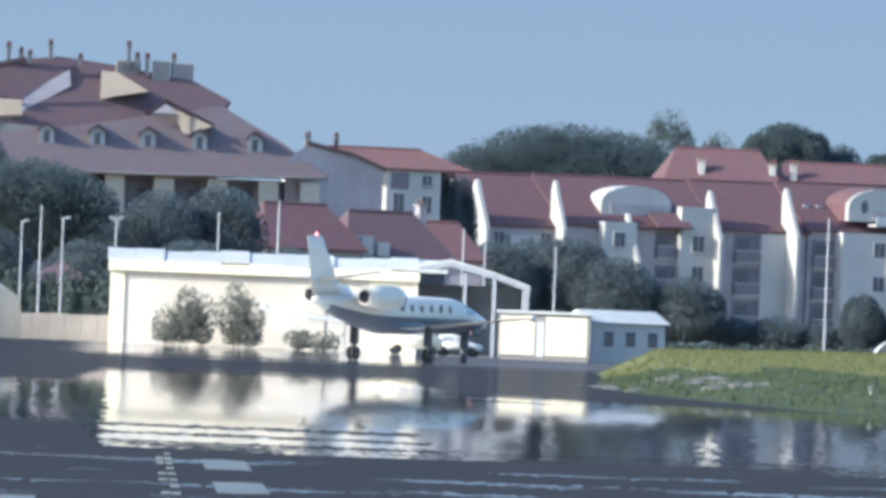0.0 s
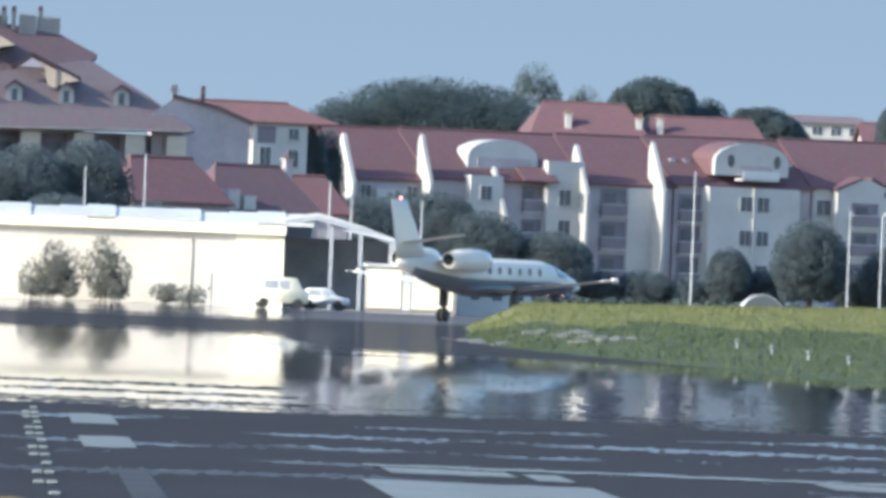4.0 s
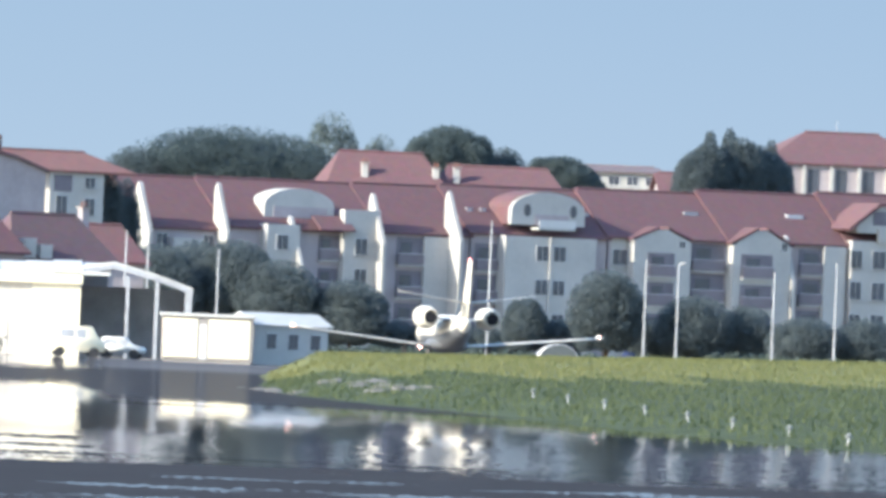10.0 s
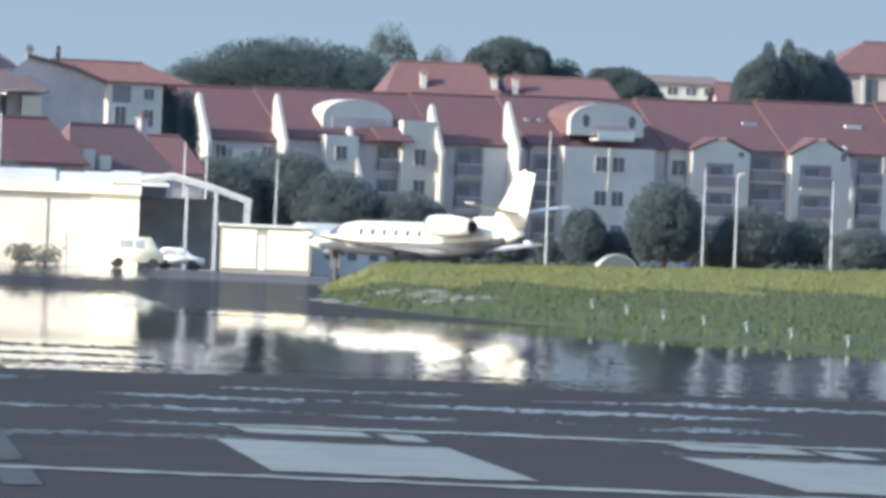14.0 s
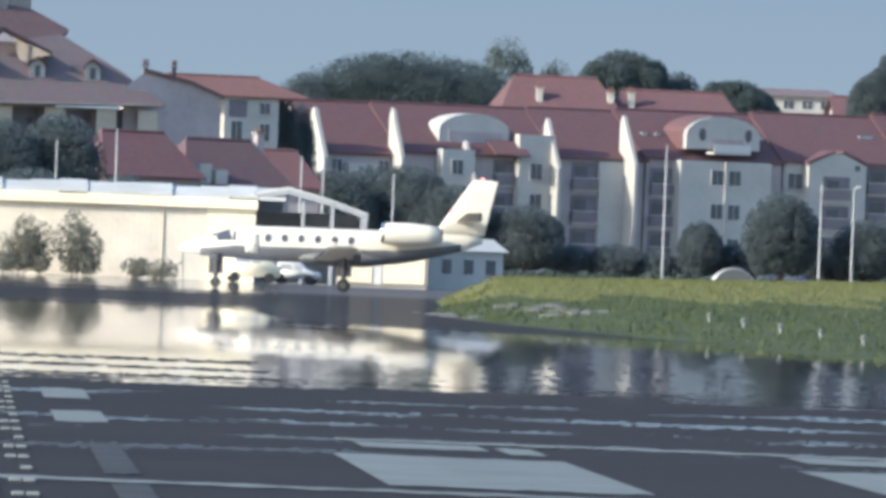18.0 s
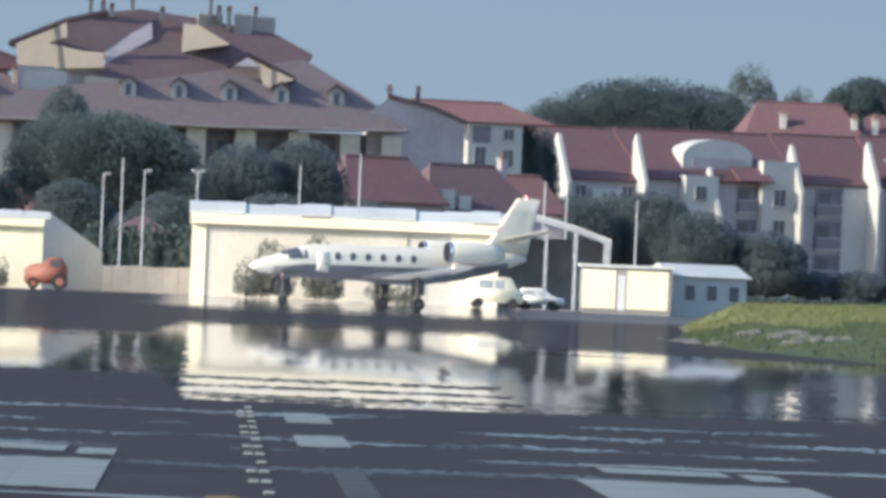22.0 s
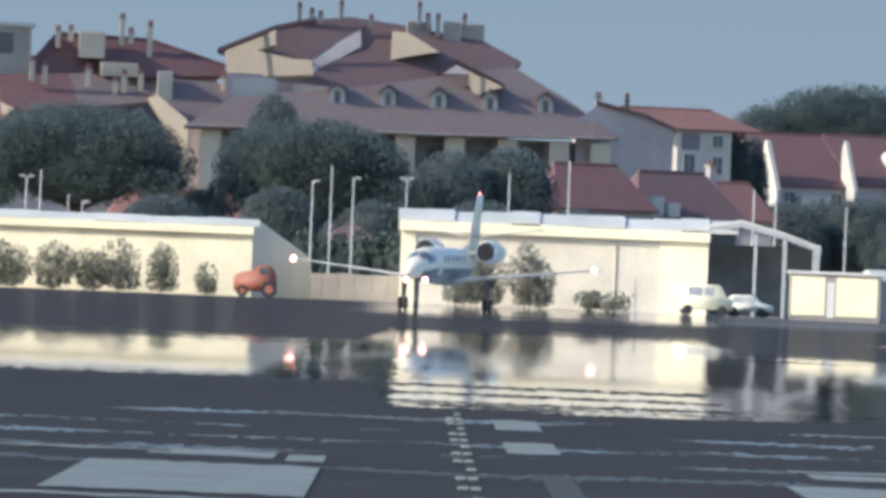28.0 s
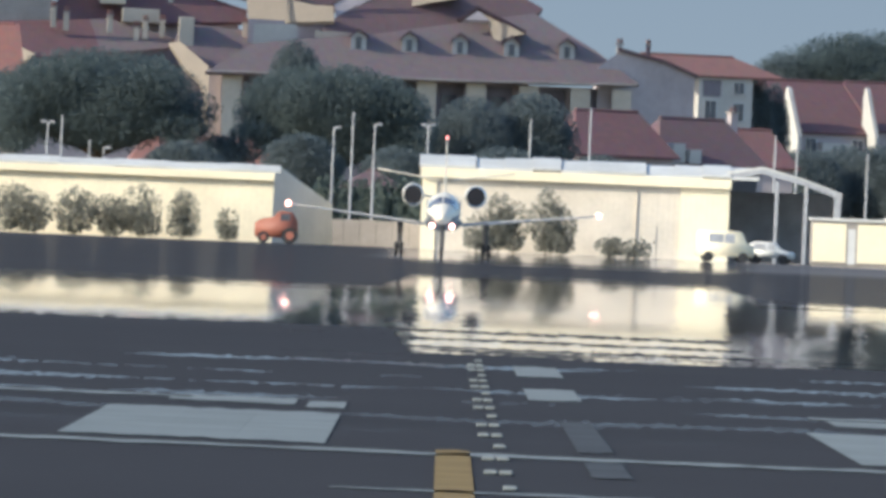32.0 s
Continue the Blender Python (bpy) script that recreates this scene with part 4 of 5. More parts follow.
def gable_roof(parent, x0, x1, y0, y1, eave, ridge, tiles, over=0.4, thick=0.18, hip0=0.0, hip1=0.0):
    """Two slopes with the ridge along x, each a slab of its own; hips pull the ridge in at the ends."""
    ym = (y0 + y1) / 2
    for ya, sgn in ((y0 - over, 1), (y1 + over, -1)):
        bm = bmesh.new()
        lo = [(x0 - over, ya, eave - 0.12), (x1 + over, ya, eave - 0.12)]
        hi = [(x1 + over * (hip1 == 0) - hip1, ym, ridge), (x0 - over * (hip0 == 0) + hip0, ym, ridge)]
        a = [bm.verts.new(p) for p in lo + hi]
        b = [bm.verts.new((p[0], p[1], p[2] + thick)) for p in lo + hi]
        bm.faces.new(a)
        bm.faces.new(b)
        for i in range(4):
            j = (i + 1) % 4
            bm.faces.new((a[i], a[j], b[j], b[i]))
        bmesh.ops.recalc_face_normals(bm, faces=bm.faces)
        part("roof_slope", bm, tiles, parent)
    for hip, xe, xr in ((hip0, x0 - over, x0 + hip0), (hip1, x1 + over, x1 - hip1)):
        if hip:
            bm = bmesh.new()
            lo = [(xe, y0 - over, eave - 0.12), (xe, y1 + over, eave - 0.12), (xr, ym, ridge)]
            a, b = [bm.verts.new(p) for p in lo], [bm.verts.new((p[0], p[1], p[2] + thick)) for p in lo]
            bm.faces.new(a)
            bm.faces.new(b)
            for i in range(3):
                j = (i + 1) % 3
                bm.faces.new((a[i], a[j], b[j], b[i]))
            bmesh.ops.recalc_face_normals(bm, faces=bm.faces)
            part("hip_slope", bm, tiles, parent)
    if not hip0 and not hip1:
        part("attic", extrude_side([(y0 + 0.02, eave - 0.2), (ym, ridge - 0.05), (y1 - 0.02, eave - 0.2)], x0 + 0.02, x1 - 0.02), PINK_WALL, parent, "gable wall under the roof")
    part("ridge_tiles", tube([(x0 + hip0, ym, ridge + thick), (x1 - hip1, ym, ridge + thick)], [0.14, 0.14], 6), tiles, parent)


def chimney(parent, x, y, z, h, w=0.55, material=None):
    c = part("chimney", box(x - w / 2, x + w / 2, y - w / 2, y + w / 2, z, z + h, 0.03), material or WHITE_WALL, parent)
    part("chimney_cap", box(x - w * 0.7, x + w * 0.7, y - w * 0.7, y + w * 0.7, z + h, z + h + 0.12), CONCRETE, c)
    for k in (-1, 1):
        part("chimney_pot", tube([(x + k * w * 0.25, y, z + h + 0.12), (x + k * w * 0.25, y, z + h + 0.5)], [0.1, 0.08], 6), ORANGE_TILE, c)
    return c


def fin_wall(parent, s, peak, low, p, w=0.35, material=None):
    """A white party wall that stands out from the front and steps up above the roof, raked and rounded at its head."""
    prof = [(0.6, 0), (0.6, peak - 0.8), (0.3, peak), (0.0, peak - 0.25), (-p * 0.35, peak - 1.7), (-p * 0.7, peak - 3.0), (-p, peak - 4.2), (-p, low), (-p * 0.6, 0)]
    return part("party_wall", extrude_side(prof, s - w / 2, s + w / 2), material or WHITE_WALL, parent, "white stepped party wall")


def arched_front(parent, s0, s1, z0, shoulder, peak, y, depth=0.3, material=None, name="gable_front"):
    """A front with a flat-arched head."""
    n = 10
    prof = [(s0, z0), (s1, z0), (s1, shoulder)]
    for i in range(1, n):
        a = math.pi * i / n
        prof.append(((s0 + s1) / 2 + (s1 - s0) / 2 * math.cos(a), shoulder + (peak - shoulder) * math.sin(a) ** 1.1))
    prof.append((s0, shoulder))
    return part(name, extrude_profile(prof, y, y + depth), material or WHITE_WALL, parent)


def pediment(parent, s0, s1, shoulder, peak, y, depth=2.6, wall=None):
    """A broad white front under a low gable, with tiled verges."""
    m = (s0 + s1) / 2
    part("gable_front", extrude_profile([(s0, 0), (s1, 0), (s1, shoulder), (m + 0.5, peak), (m - 0.5, peak), (s0, shoulder)], y, y + depth), wall or WHITE_WALL, parent, "white front under a low gable")
    for a, b in ((s0 - 0.25, m - 0.45), (s1 + 0.25, m + 0.45)):
        part("verge", extrude_profile([(a, shoulder + 0.02), (b, peak + 0.04), (b, peak + 0.24), (a, shoulder + 0.2)], y - 0.12, y + depth), RED_TILE, parent)


# the long terrace: X is where a thing shows across the view, s runs along its front
TX, TY = 28.6, 1926.0
terrace_pose = pose(TX, TY, 0, 0, 0, TURN)


def along(x, out=0.0):
    return (x - TX - out * ST) / CT


def terrace_house(x0, x1, eave, ridge, label, deep=11.0, wall=None):
    h = thing("terraced_house", terrace_pose, label, "house", "terrace of houses")
    s0, s1 = along(x0), along(x1)
    part("wall", box(s0, s1, 0, deep, 0, eave - 0.05), wall or PINK_WALL, h)
    gable_roof(h, s0, s1 - 0.02, 0, deep, eave, ridge, RED_TILE, over=0.35)
    return h


h = terrace_house(29.3, 36.0, 10.7, 14.9, "terraced house with pink walls and a red tiled roof")
fin_wall(h, along(29.2, 1.0), 14.5, 8.8, 1.9, 0.4)
part("porch", box(along(31.2), along(33.8), -0.9, 0, 0, 9.9), WHITE_WALL, h, "white stair tower")
for x in (30.6, 34.6):
    window(h, along(x), 9.6, 1.0, 1.2, 0)
    window(h, along(x), 6.8, 1.0, 1.2, 0)
loggia(h, along(34.6), 4.0, 2.0, 2.2, 0)

h = terrace_house(36.2, 49.4, 11.0, 15.0, "terraced house with a white arched gable and red tiled roof")
fin_wall(h, along(35.9, 1.0), 14.7, 7.6, 1.7)
arched_front(h, along(39.3, -1.0), along(45.3, -1.0), 11.2, 13.1, 14.5, 1.0, 2.4)
# nothing is cut out here; a pink panel holds the arch's shade
part("gable_recess", box(along(40.1, -1.0), along(44.7, -1.0), 0.93, 1.0, 12.0, 12.95), PINK_WALL, h, "pink panel for the shade under the arch")
part("front_tower", box(along(39.6, 1.2), along(42.4, 1.2), -1.2, 0, 0, 11.4), WHITE_WALL, h, "white projecting front")
window(h, along(40.9, 1.2), 9.9, 1.1, 1.2, -1.2)
window(h, along(40.9, 1.2), 7.0, 1.1, 1.2, -1.2)
fin_wall(h, along(42.3, 1.2), 12.2, 4.0, 2.0)
part("porch_roof", extrude_side([(-1.6, 11.0), (-1.6, 11.15), (0.1, 12.3), (0.1, 12.1)], along(43.4), along(46.4)), RED_TILE, h, "small red tiled canopy roof")
for z in (9.6, 6.8, 4.0):
    loggia(h, along(44.9), z, 2.0, 2.1, 0)
part("front_tower", box(along(46.2, 0.8), along(49.3, 0.8), -0.8, 0, 0, 12.9), WHITE_WALL, h, "white projecting front")
for z in (9.8, 7.2, 4.4):
    window(h, along(47.7, 0.8), z, 1.15, 1.35, -0.8)
fin_wall(h, along(49.3, 1.2), 14.4, 6.2, 2.0)

h = terrace_house(49.6, 57.0, 11.1, 15.1, "terraced house with recessed balconies and red roof")
for z in (9.6, 6.8, 4.0):
    loggia(h, along(51.9), z, 2.6, 2.3, 0)
    window(h, along(54.4), z + 0.1, 1.0, 1.4, 0)
part("front_strip", box(along(53.2, 0.3), along(55.4, 0.3), -0.3, 0, 0, 10.9), WHITE_WALL, h)
fin_wall(h, along(55.9, 1.2), 14.9, 5.6, 2.1)

h = terrace_house(57.2, 69.0, 11.4, 15.3, "terraced house with a broad white front and dormer", wall=PINK_WALL)
for z in (9.4, 6.7, 4.0):
    loggia(h, along(58.7), z, 2.6, 2.3, 0)
part("front_tower", box(along(60.2, 1.4), along(68.1, 1.4), -1.4, 0, 0, 11.3), WHITE_WALL, h, "broad white front")
for x in (63.4, 64.9):
    for z in (9.9, 7.0, 4.1):
        window(h, along(x, 1.4), z, 1.15, 1.25, -1.4, sill=False)
part("pilaster", box(along(64.05, 1.5), along(64.3, 1.5), -1.55, -1.4, 0, 11.3), WHITE_WALL, h)
arched_front(h, along(60.6, 0.6), along(67.0, 0.6), 12.3, 13.6, 15.15, -0.6, 0.5, name="dormer")
arched_front(h, along(60.3, 0.0), along(66.9, 0.0), 12.3, 13.75, 15.25, -0.1, 3.4, material=RED_TILE, name="dormer_roof")
# the front stays whole; a pink panel gives the dormer its shade
part("dormer_recess", box(along(62.7, 0.7), along(65.6, 0.7), -0.68, -0.6, 12.3, 13.2), PINK_WALL, h, "pink panel for the shade in the dormer")
for x in (62.0, 66.0):
    part("dormer_window", loft([[(along(x, 0.65) + 0.34 * math.cos(q), y, 13.55 + 0.55 * math.sin(q)) for q in (math.pi * k / 7 for k in range(14))] for y in (-0.66, -0.6)]), GLASS, h)
bal = part("balcony", box(along(62.8, 1.5), along(66.0, 1.5), -1.9, -0.6, 11.9, 12.1), WHITE_WALL, h, "curved dormer balcony")
part("railing", box(along(62.8, 1.5), along(66.0, 1.5), -1.92, -1.84, 12.1, 12.75), FRAME, bal)
for x in (58.2, 59.4, 68.4):
    part("skylight", box(along(x) - 0.27, along(x) + 0.27, 2.3, 2.9, 12.9, 13.56), GALV, h, "small roof light")

h = terrace_house(69.2, 79.6, 11.6, 15.5, "terraced house with an arched gable and recessed balconies", wall=PINK_WALL)
part("front_strip", box(along(69.4), along(71.0), -0.02, 0, 0, 11.5), WHITE_WALL, h)
for z in (9.9, 7.1, 4.3):
    window(h, along(70.2), z, 1.4, 1.3, -0.02)
pediment(h, along(71.4, 1.1), along(76.4, 1.1), 11.4, 12.4, -1.1)
window(h, along(75.6, 1.1), 11.2, 0.5, 0.5, -1.1, sill=False)
for z in (9.4, 6.9, 4.2):
    loggia(h, along(73.8, 1.1), z, 2.7, 2.0, -1.1)
for z in (10.2, 7.6, 4.8):
    loggia(h, along(77.9), z, 3.4, 2.3, 0)
part("skylight", box(along(77.2), along(78.4), 2.7, 3.2, 13.4, 14.05), GALV, h, "pale roof light")

h = terrace_house(79.8, 90.2, 11.7, 15.8, "terraced house with white gable and dark balconies", wall=PINK_WALL)
pediment(h, along(80.1, 1.1), along(85.2, 1.1), 11.4, 12.7, -1.1)
window(h, along(84.6, 1.1), 11.4, 0.5, 0.8, -1.1, sill=False)
for z in (9.6, 7.0, 4.3):
    loggia(h, along(82.2, 1.1), z, 3.2, 2.0, -1.1)
    loggia(h, along(87.4), z + 0.6, 3.4, 2.2, 0)
fin_wall(h, along(85.5, 1.3), 12.4, 3.4, 1.4)
part("front_strip", box(along(88.2, 0.5), along(90.1, 0.5), -0.5, 0, 0, 11.6), WHITE_WALL, h)
part("skylight", box(along(86.2), along(87.6), 2.6, 3.3, 13.5, 14.22), FRAME, h, "pale roof light")

h = terrace_house(90.4, 106.0, 11.8, 16.1, "terraced house with large roofed dormer balcony", wall=PINK_WALL)
part("front_tower", box(along(90.6, 0.8), along(94.5, 0.8), -0.8, 0, 0, 12.2), WHITE_WALL, h, "white projecting front")
for z in (10.6, 7.9, 5.1):
    window(h, along(91.0, 0.8), z, 1.1, 1.5, -0.8)
    window(h, along(93.0, 0.8), z, 1.3, 1.5, -0.8)
part("dormer_roof", extrude_profile([(along(90.2, 0.8), 13.0), (along(92.8, 0.8), 15.3), (along(98, 0.8), 15.4), (along(98, 0.8), 15.6), (along(92.7, 0.8), 15.5), (along(90.0, 0.8), 13.2)], -1.2, 3.0), RED_TILE, h)
part("dormer", extrude_profile([(along(91.0, 0.7), 12.9), (along(98, 0.7), 12.9), (along(98, 0.7), 15.3), (along(93.0, 0.7), 15.2), (along(90.8, 0.7), 13.5)], -0.7, 2.6), WHITE_WALL, h)
for x in (94.0, 96.0):
    part("dormer_post", box(along(x, 0.9) - 0.09, along(x, 0.9) + 0.09, -0.84, -0.76, 13.6, 14.8), WHITE_WALL, h)
part("dormer_parapet", box(along(92.9, 1.0), along(97.4, 1.0), -1.1, -0.7, 12.1, 13.3), WHITE_WALL, h, "white balcony parapet")
part("dormer_recess", box(along(92.4, 0.8), along(97.0, 0.8), -0.76, -0.7, 13.6, 14.8), RECESS_SHADE, h)


# ---- houses on the rise behind the terrace ----
def block(name, x, y, w, deep, eave, ridge, wall, tiles, label, turn=TURN, hip=0.0, base=0.0):
    b = thing(name, pose(x, y, 0, 0, 0, turn), label, "house", "houses behind")
    part("wall", box(0, w, 0, deep, base, eave - 0.05), wall, b)
    gable_roof(b, 0, w, 0, deep, eave, ridge, tiles, hip0=hip, hip1=hip)
    return b


b = block("house", 46.4, 2010, 10.5, 8, 15.2, 18.4, PINK_WALL, RED_TILE, "house with a dull red tiled roof behind the terrace", 8, 1.5)
chimney(b, 3.4, 1.2, 16.0, 1.5)
chimney(b, 9.8, 1.4, 15.8, 1.5)
b = block("house", 56.6, 2012, 11.0, 8, 15.0, 17.5, PINK_WALL, RED_TILE, "long low red-roofed house behind trees", 8, 1.0)
chimney(b, 1.4, 1.5, 15.8, 1.6)
b = block("apartment_block", 75.2, 2190, 7.2, 8, 19.1, 19.5, WHITE_WALL, PALE_TILE, "distant white flat-roofed block", 5)
for k in range(4):
    window(b, 1.0 + 1.8 * k, 18.3, 1.0, 0.8, 0, sill=False)
b = block("house", 89.0, 2100, 16.0, 11, 19.9, 22.7, PINK_WALL, RED_TILE, "house with red hipped roof and open upper floor", 10, 4.5)
for k in range(6):
    part("pillar", box(0.6 + 2.6 * k, 0.95 + 2.6 * k, -0.3, 0.05, 16, 19.8), WHITE_WALL, b)
    part("loggia_window", box(1.2 + 2.6 * k, 2.2 + 2.6 * k, -0.04, 0.0, 17.2, 19.4), GLASS, b)
part("aerial", tube([(7.5, 5.5, 22.6), (7.5, 5.5, 24.0)], [0.04, 0.03], 6), GALV, b, "thin roof aerial")
b = block("house", 78.8, 2080, 12, 8, 15.5, 18.2, PINK_WALL, RED_TILE, "red-roofed house behind cypresses", 8)

# house with the blue-white end, at the pines
b = thing("house", pose(16.8, 1896, 0, 0, 0, 33), "house with an orange tiled roof and pale blue-white wall", "house", "houses behind")
part("wall", box(4.6, 10.0, 0, 6, 0, 14.8), WHITE_WALL, b, "pale bluish white wall")
part("side_wall", box(-2, 3.5, 1.5, 6, 0, 14.8), PINK_WALL, b)
gable_roof(b, 1.4, 12.6, 0.2, 8, 14.9, 16.4, ORANGE_TILE, over=0.5, hip1=2.0)
part("loggia", box(5.0, 6.8, -0.03, 0.0, 13.2, 14.6), RECESS_SHADE, b)
window(b, 5.8, 12.0, 1.1, 1.7, 0)
window(b, 8.6, 12.0, 1.0, 1.4, 0)
window(b, 8.6, 14.0, 1.0, 0.9, 0)

# small red-roofed houses before it
b = block("cottage", 9.6, 1655, 8.0, 6, 7.1, 10.2, PINK_WALL, RED_TILE, "small house with a red hipped roof", 32, 1.3)
b = block("cottage", 15.6, 1662, 8.8, 6, 6.6, 9.9, PINK_WALL, DULL_TILE, "small house with a dull red hipped roof", 32, 1.6)
chimney(b, 7.9, 3.0, 8.0, 2.6, 0.6, PINK_WALL)
for x in (1.2, 2.6):
    part("gable_front", box(x - 0.5, x + 0.5, -0.5, 0.6, 6.8, 8.6 - 0.3 * x), WHITE_WALL, b)
b = block("cottage", 20.7, 1685, 5.2, 5, 6.8, 9.4, PINK_WALL, RED_TILE, "small red-roofed house at the end of the terrace", 20, 1.0)
b = block("cottage", -6.2, 1470, 3.0, 4, 3.8, 4.7, PINK_WALL, DULL_TILE, "low red-roofed building beyond the wall", 4, 1.2)
b = block("cottage", -23.0, 1660, 12.0, 6, 5.0, 7.0, PINK_WALL, ORANGE_TILE, "low red-roofed building behind pines", 4, 1.2)


# ---- the big stepped apartment house on the left ----
def sloped(name, parent, outline, y0, z0, run, material, label="", thick=0.22):
    """A roof slope or raked face: an outline in x and z, laid back by run metres for each metre of rise above z0."""
    bm = bmesh.new()
    f = [bm.verts.new((x, y0 + (z - z0) * run, z)) for x, z in outline]
    b = [bm.verts.new((x, y0 + (z - z0) * run + thick * 1.4, z - thick)) for x, z in outline]
    bm.faces.new(f)
    bm.faces.new(b[::-1])
    n = len(outline)
    for i in range(n):
        j = (i + 1) % n
        bm.faces.new((f[j], f[i], b[i], b[j]))
    bmesh.ops.recalc_face_normals(bm, faces=bm.faces)
    return part(name, bm, material, parent, label)


big = thing("apartment_house", pose(0, 1800, 0), "large stepped apartment house with brown tiled roofs", "apartment house")
part("wall", box(-19.0, 15.0, 2.2, 12, 0, 12.9), PINK_WALL, big, "shaded pinkish wall")
sloped("lower_roof", big, [(-19.3, 12.8), (-15.8, 15.2), (-10.9, 15.9), (-6.4, 16.4), (6.4, 18.7), (11.4, 15.9), (14.9, 13.4), (0.8, 13.05), (-4.6, 13.05)], -0.6, 13.0, 1.5, PALE_TILE, "long faded brown tiled roof with deep eaves")
part("gutter", tube([(-19.2, -0.65, 12.9), (0.8, -0.65, 13.0), (14.8, -0.65, 13.3)], [0.09, 0.09, 0.09], 6), CONCRETE, big)
for x in (-17.2, -13.0, -9.0, -5.5, -1.9, 2.0, 6.2, 10.3, 13.6):
    part("pier", extrude_profile([(x - 0.55, 4.0), (x + 0.55, 4.0), (x + 0.78, 11.4), (x + 0.78, 12.85), (x - 0.78, 12.85), (x - 0.78, 11.4)], 0.4, 2.1), BEIGE_WALL, big, "pale beige pier")
    part("loggia_back", box(x + 0.9, x + 2.9, 2.1, 2.2, 9.7, 12.7), RECESS_SHADE, big, "dark panel for the loggia's shade")
    part("loggia_door", box(x + 1.2, x + 2.4, 2.04, 2.1, 9.8, 11.9), GLASS, big)
    part("parapet", box(x + 0.8, x + 3.0, 0.9, 1.1, 8.7, 9.7), BEIGE_WALL, big)
    part("lower_door", box(x + 1.2, x + 2.4, 2.04, 2.1, 6.6, 8.6), GLASS, big)
for x in (-7.4, -3.4, 0.6, 4.7, 9.1):
    dm = part("dormer", extrude_profile([(x - 0.6, 14.6), (x + 0.6, 14.6), (x + 0.6, 16.2), (x, 16.6), (x - 0.6, 16.2)], 2.6, 5.2), WHITE_WALL, big, "narrow pale dormer")
    part("dormer_window", box(x - 0.22, x + 0.22, 2.54, 2.6, 15.2, 16.1), GLASS, dm)
    part("dormer_roof", extrude_profile([(x - 0.75, 16.05), (x, 16.65), (x + 0.75, 16.05), (x + 0.75, 16.2), (x, 16.85), (x - 0.75, 16.2)], 2.3, 5.2), BROWN_TILE, dm)
# upper roofs
part("upper_wall", box(-9.0, 6.2, 8.5, 15, 0, 18.0), PINK_WALL, big)
sloped("upper_roof", big, [(-10.9, 16.2), (-9.2, 17.7), (-5.75, 19.9), (-5.8, 21.3), (-5.3, 21.55), (-2.2, 21.6), (4.1, 20.6), (7.05, 19.15), (6.9, 18.85), (6.2, 18.4), (-6.4, 16.0)], 5.6, 16.0, 1.2, BROWN_TILE, "brown upper roof")
sloped("upper_roof", big, [(-13.8, 19.1), (-9.4, 21.75), (-6.7, 22.1), (-5.8, 21.1), (-9.5, 18.7), (-11.0, 18.5)], 8.6, 18.6, 1.0, BROWN_TILE, "brown upper roof")
sloped("hip_facet", big, [(-9.5, 18.8), (-5.8, 21.1), (-5.7, 19.8), (-9.2, 17.6)], 8.2, 18.0, 0.9, PINK_WALL, "greyish hip facet")
sloped("back_roof", big, [(-16.9, 18.9), (-12.6, 20.95), (-9.4, 21.75), (-6.7, 22.15), (-2.2, 21.65), (-2.2, 19), (-12, 18)], 12.5, 18.0, 0.9, BROWN_TILE)
sloped("verge", big, [(-17.0, 18.85), (-12.6, 20.85), (-9.3, 21.7), (-9.3, 21.95), (-12.6, 21.1), (-17.0, 19.1)], 7.6, 19.0, 0.3, BROWN_TILE)
sloped("upper_gable", big, [(-16.4, 18.95), (-12.5, 20.75), (-12.4, 19.6), (-13.9, 19.05), (-11.0, 18.5), (-9.5, 18.5), (-9.4, 17.3), (-12.5, 17.1), (-16.1, 16.7)], 7.9, 17.0, 0.02, OCHRE_WALL, "sunlit cream upper gable", 0.3)
part("gable_window", box(-11.6, -11.2, 7.7, 7.9, 17.6, 18.5), GLASS, big)
sloped("terrace_parapet", big, [(-15.7, 16.8), (-12.3, 16.9), (-12.2, 15.3), (-15.7, 15.1)], 4.4, 15.0, 0.02, WHITE_WALL, "pale terrace parapet")
sloped("terrace_parapet", big, [(-10.9, 16.5), (-6.5, 16.4), (-6.4, 15.4), (-10.9, 15.5)], 4.6, 15.0, 0.02, BEIGE_WALL, "pale terrace parapet")
part("terrace_wall", box(-16.2, -9.0, 8.2, 14, 0, 17.2), PINK_WALL, big)
part("stair_tower", extrude_profile([(-3.35, 18.8), (-2.1, 19.1), (0.5, 19.6), (-2.0, 21.0), (-3.3, 21.1)], 7.6, 11), OCHRE_WALL, big, "warm cream stair tower")
part("front_gable", extrude_profile([(1.9, 18.7), (5.7, 17.0), (4.3, 16.6), (3.4, 16.1), (2.7, 17.8)], 4.3, 7.5), OCHRE_WALL, big, "sunlit cream gable")
sloped("front_gable_roof", big, [(0.5, 17.85), (1.9, 18.85), (5.8, 17.05), (5.8, 17.25), (1.9, 19.05), (0.3, 17.95)], 4.0, 18.0, 0.0, BROWN_TILE)
sloped("gable_facet", big, [(0.6, 17.9), (1.9, 18.75), (2.9, 17.9)], 4.9, 17.9, 0.8, PINK_WALL)
part("roof_room", box(0.7, 2.15, 11, 13, 20.4, 22.1, 0.1), CONCRETE, big, "grey roof plant room")
part("roof_room", box(2.2, 4.0, 11.4, 13.5, 20.2, 22.0, 0.12), CONCRETE, big, "grey roof plant room")
part("roof_room", box(-2.2, -0.2, 11.6, 13.2, 20.6, 22.0, 0.08), CONCRETE, big, "pale roof plant room")
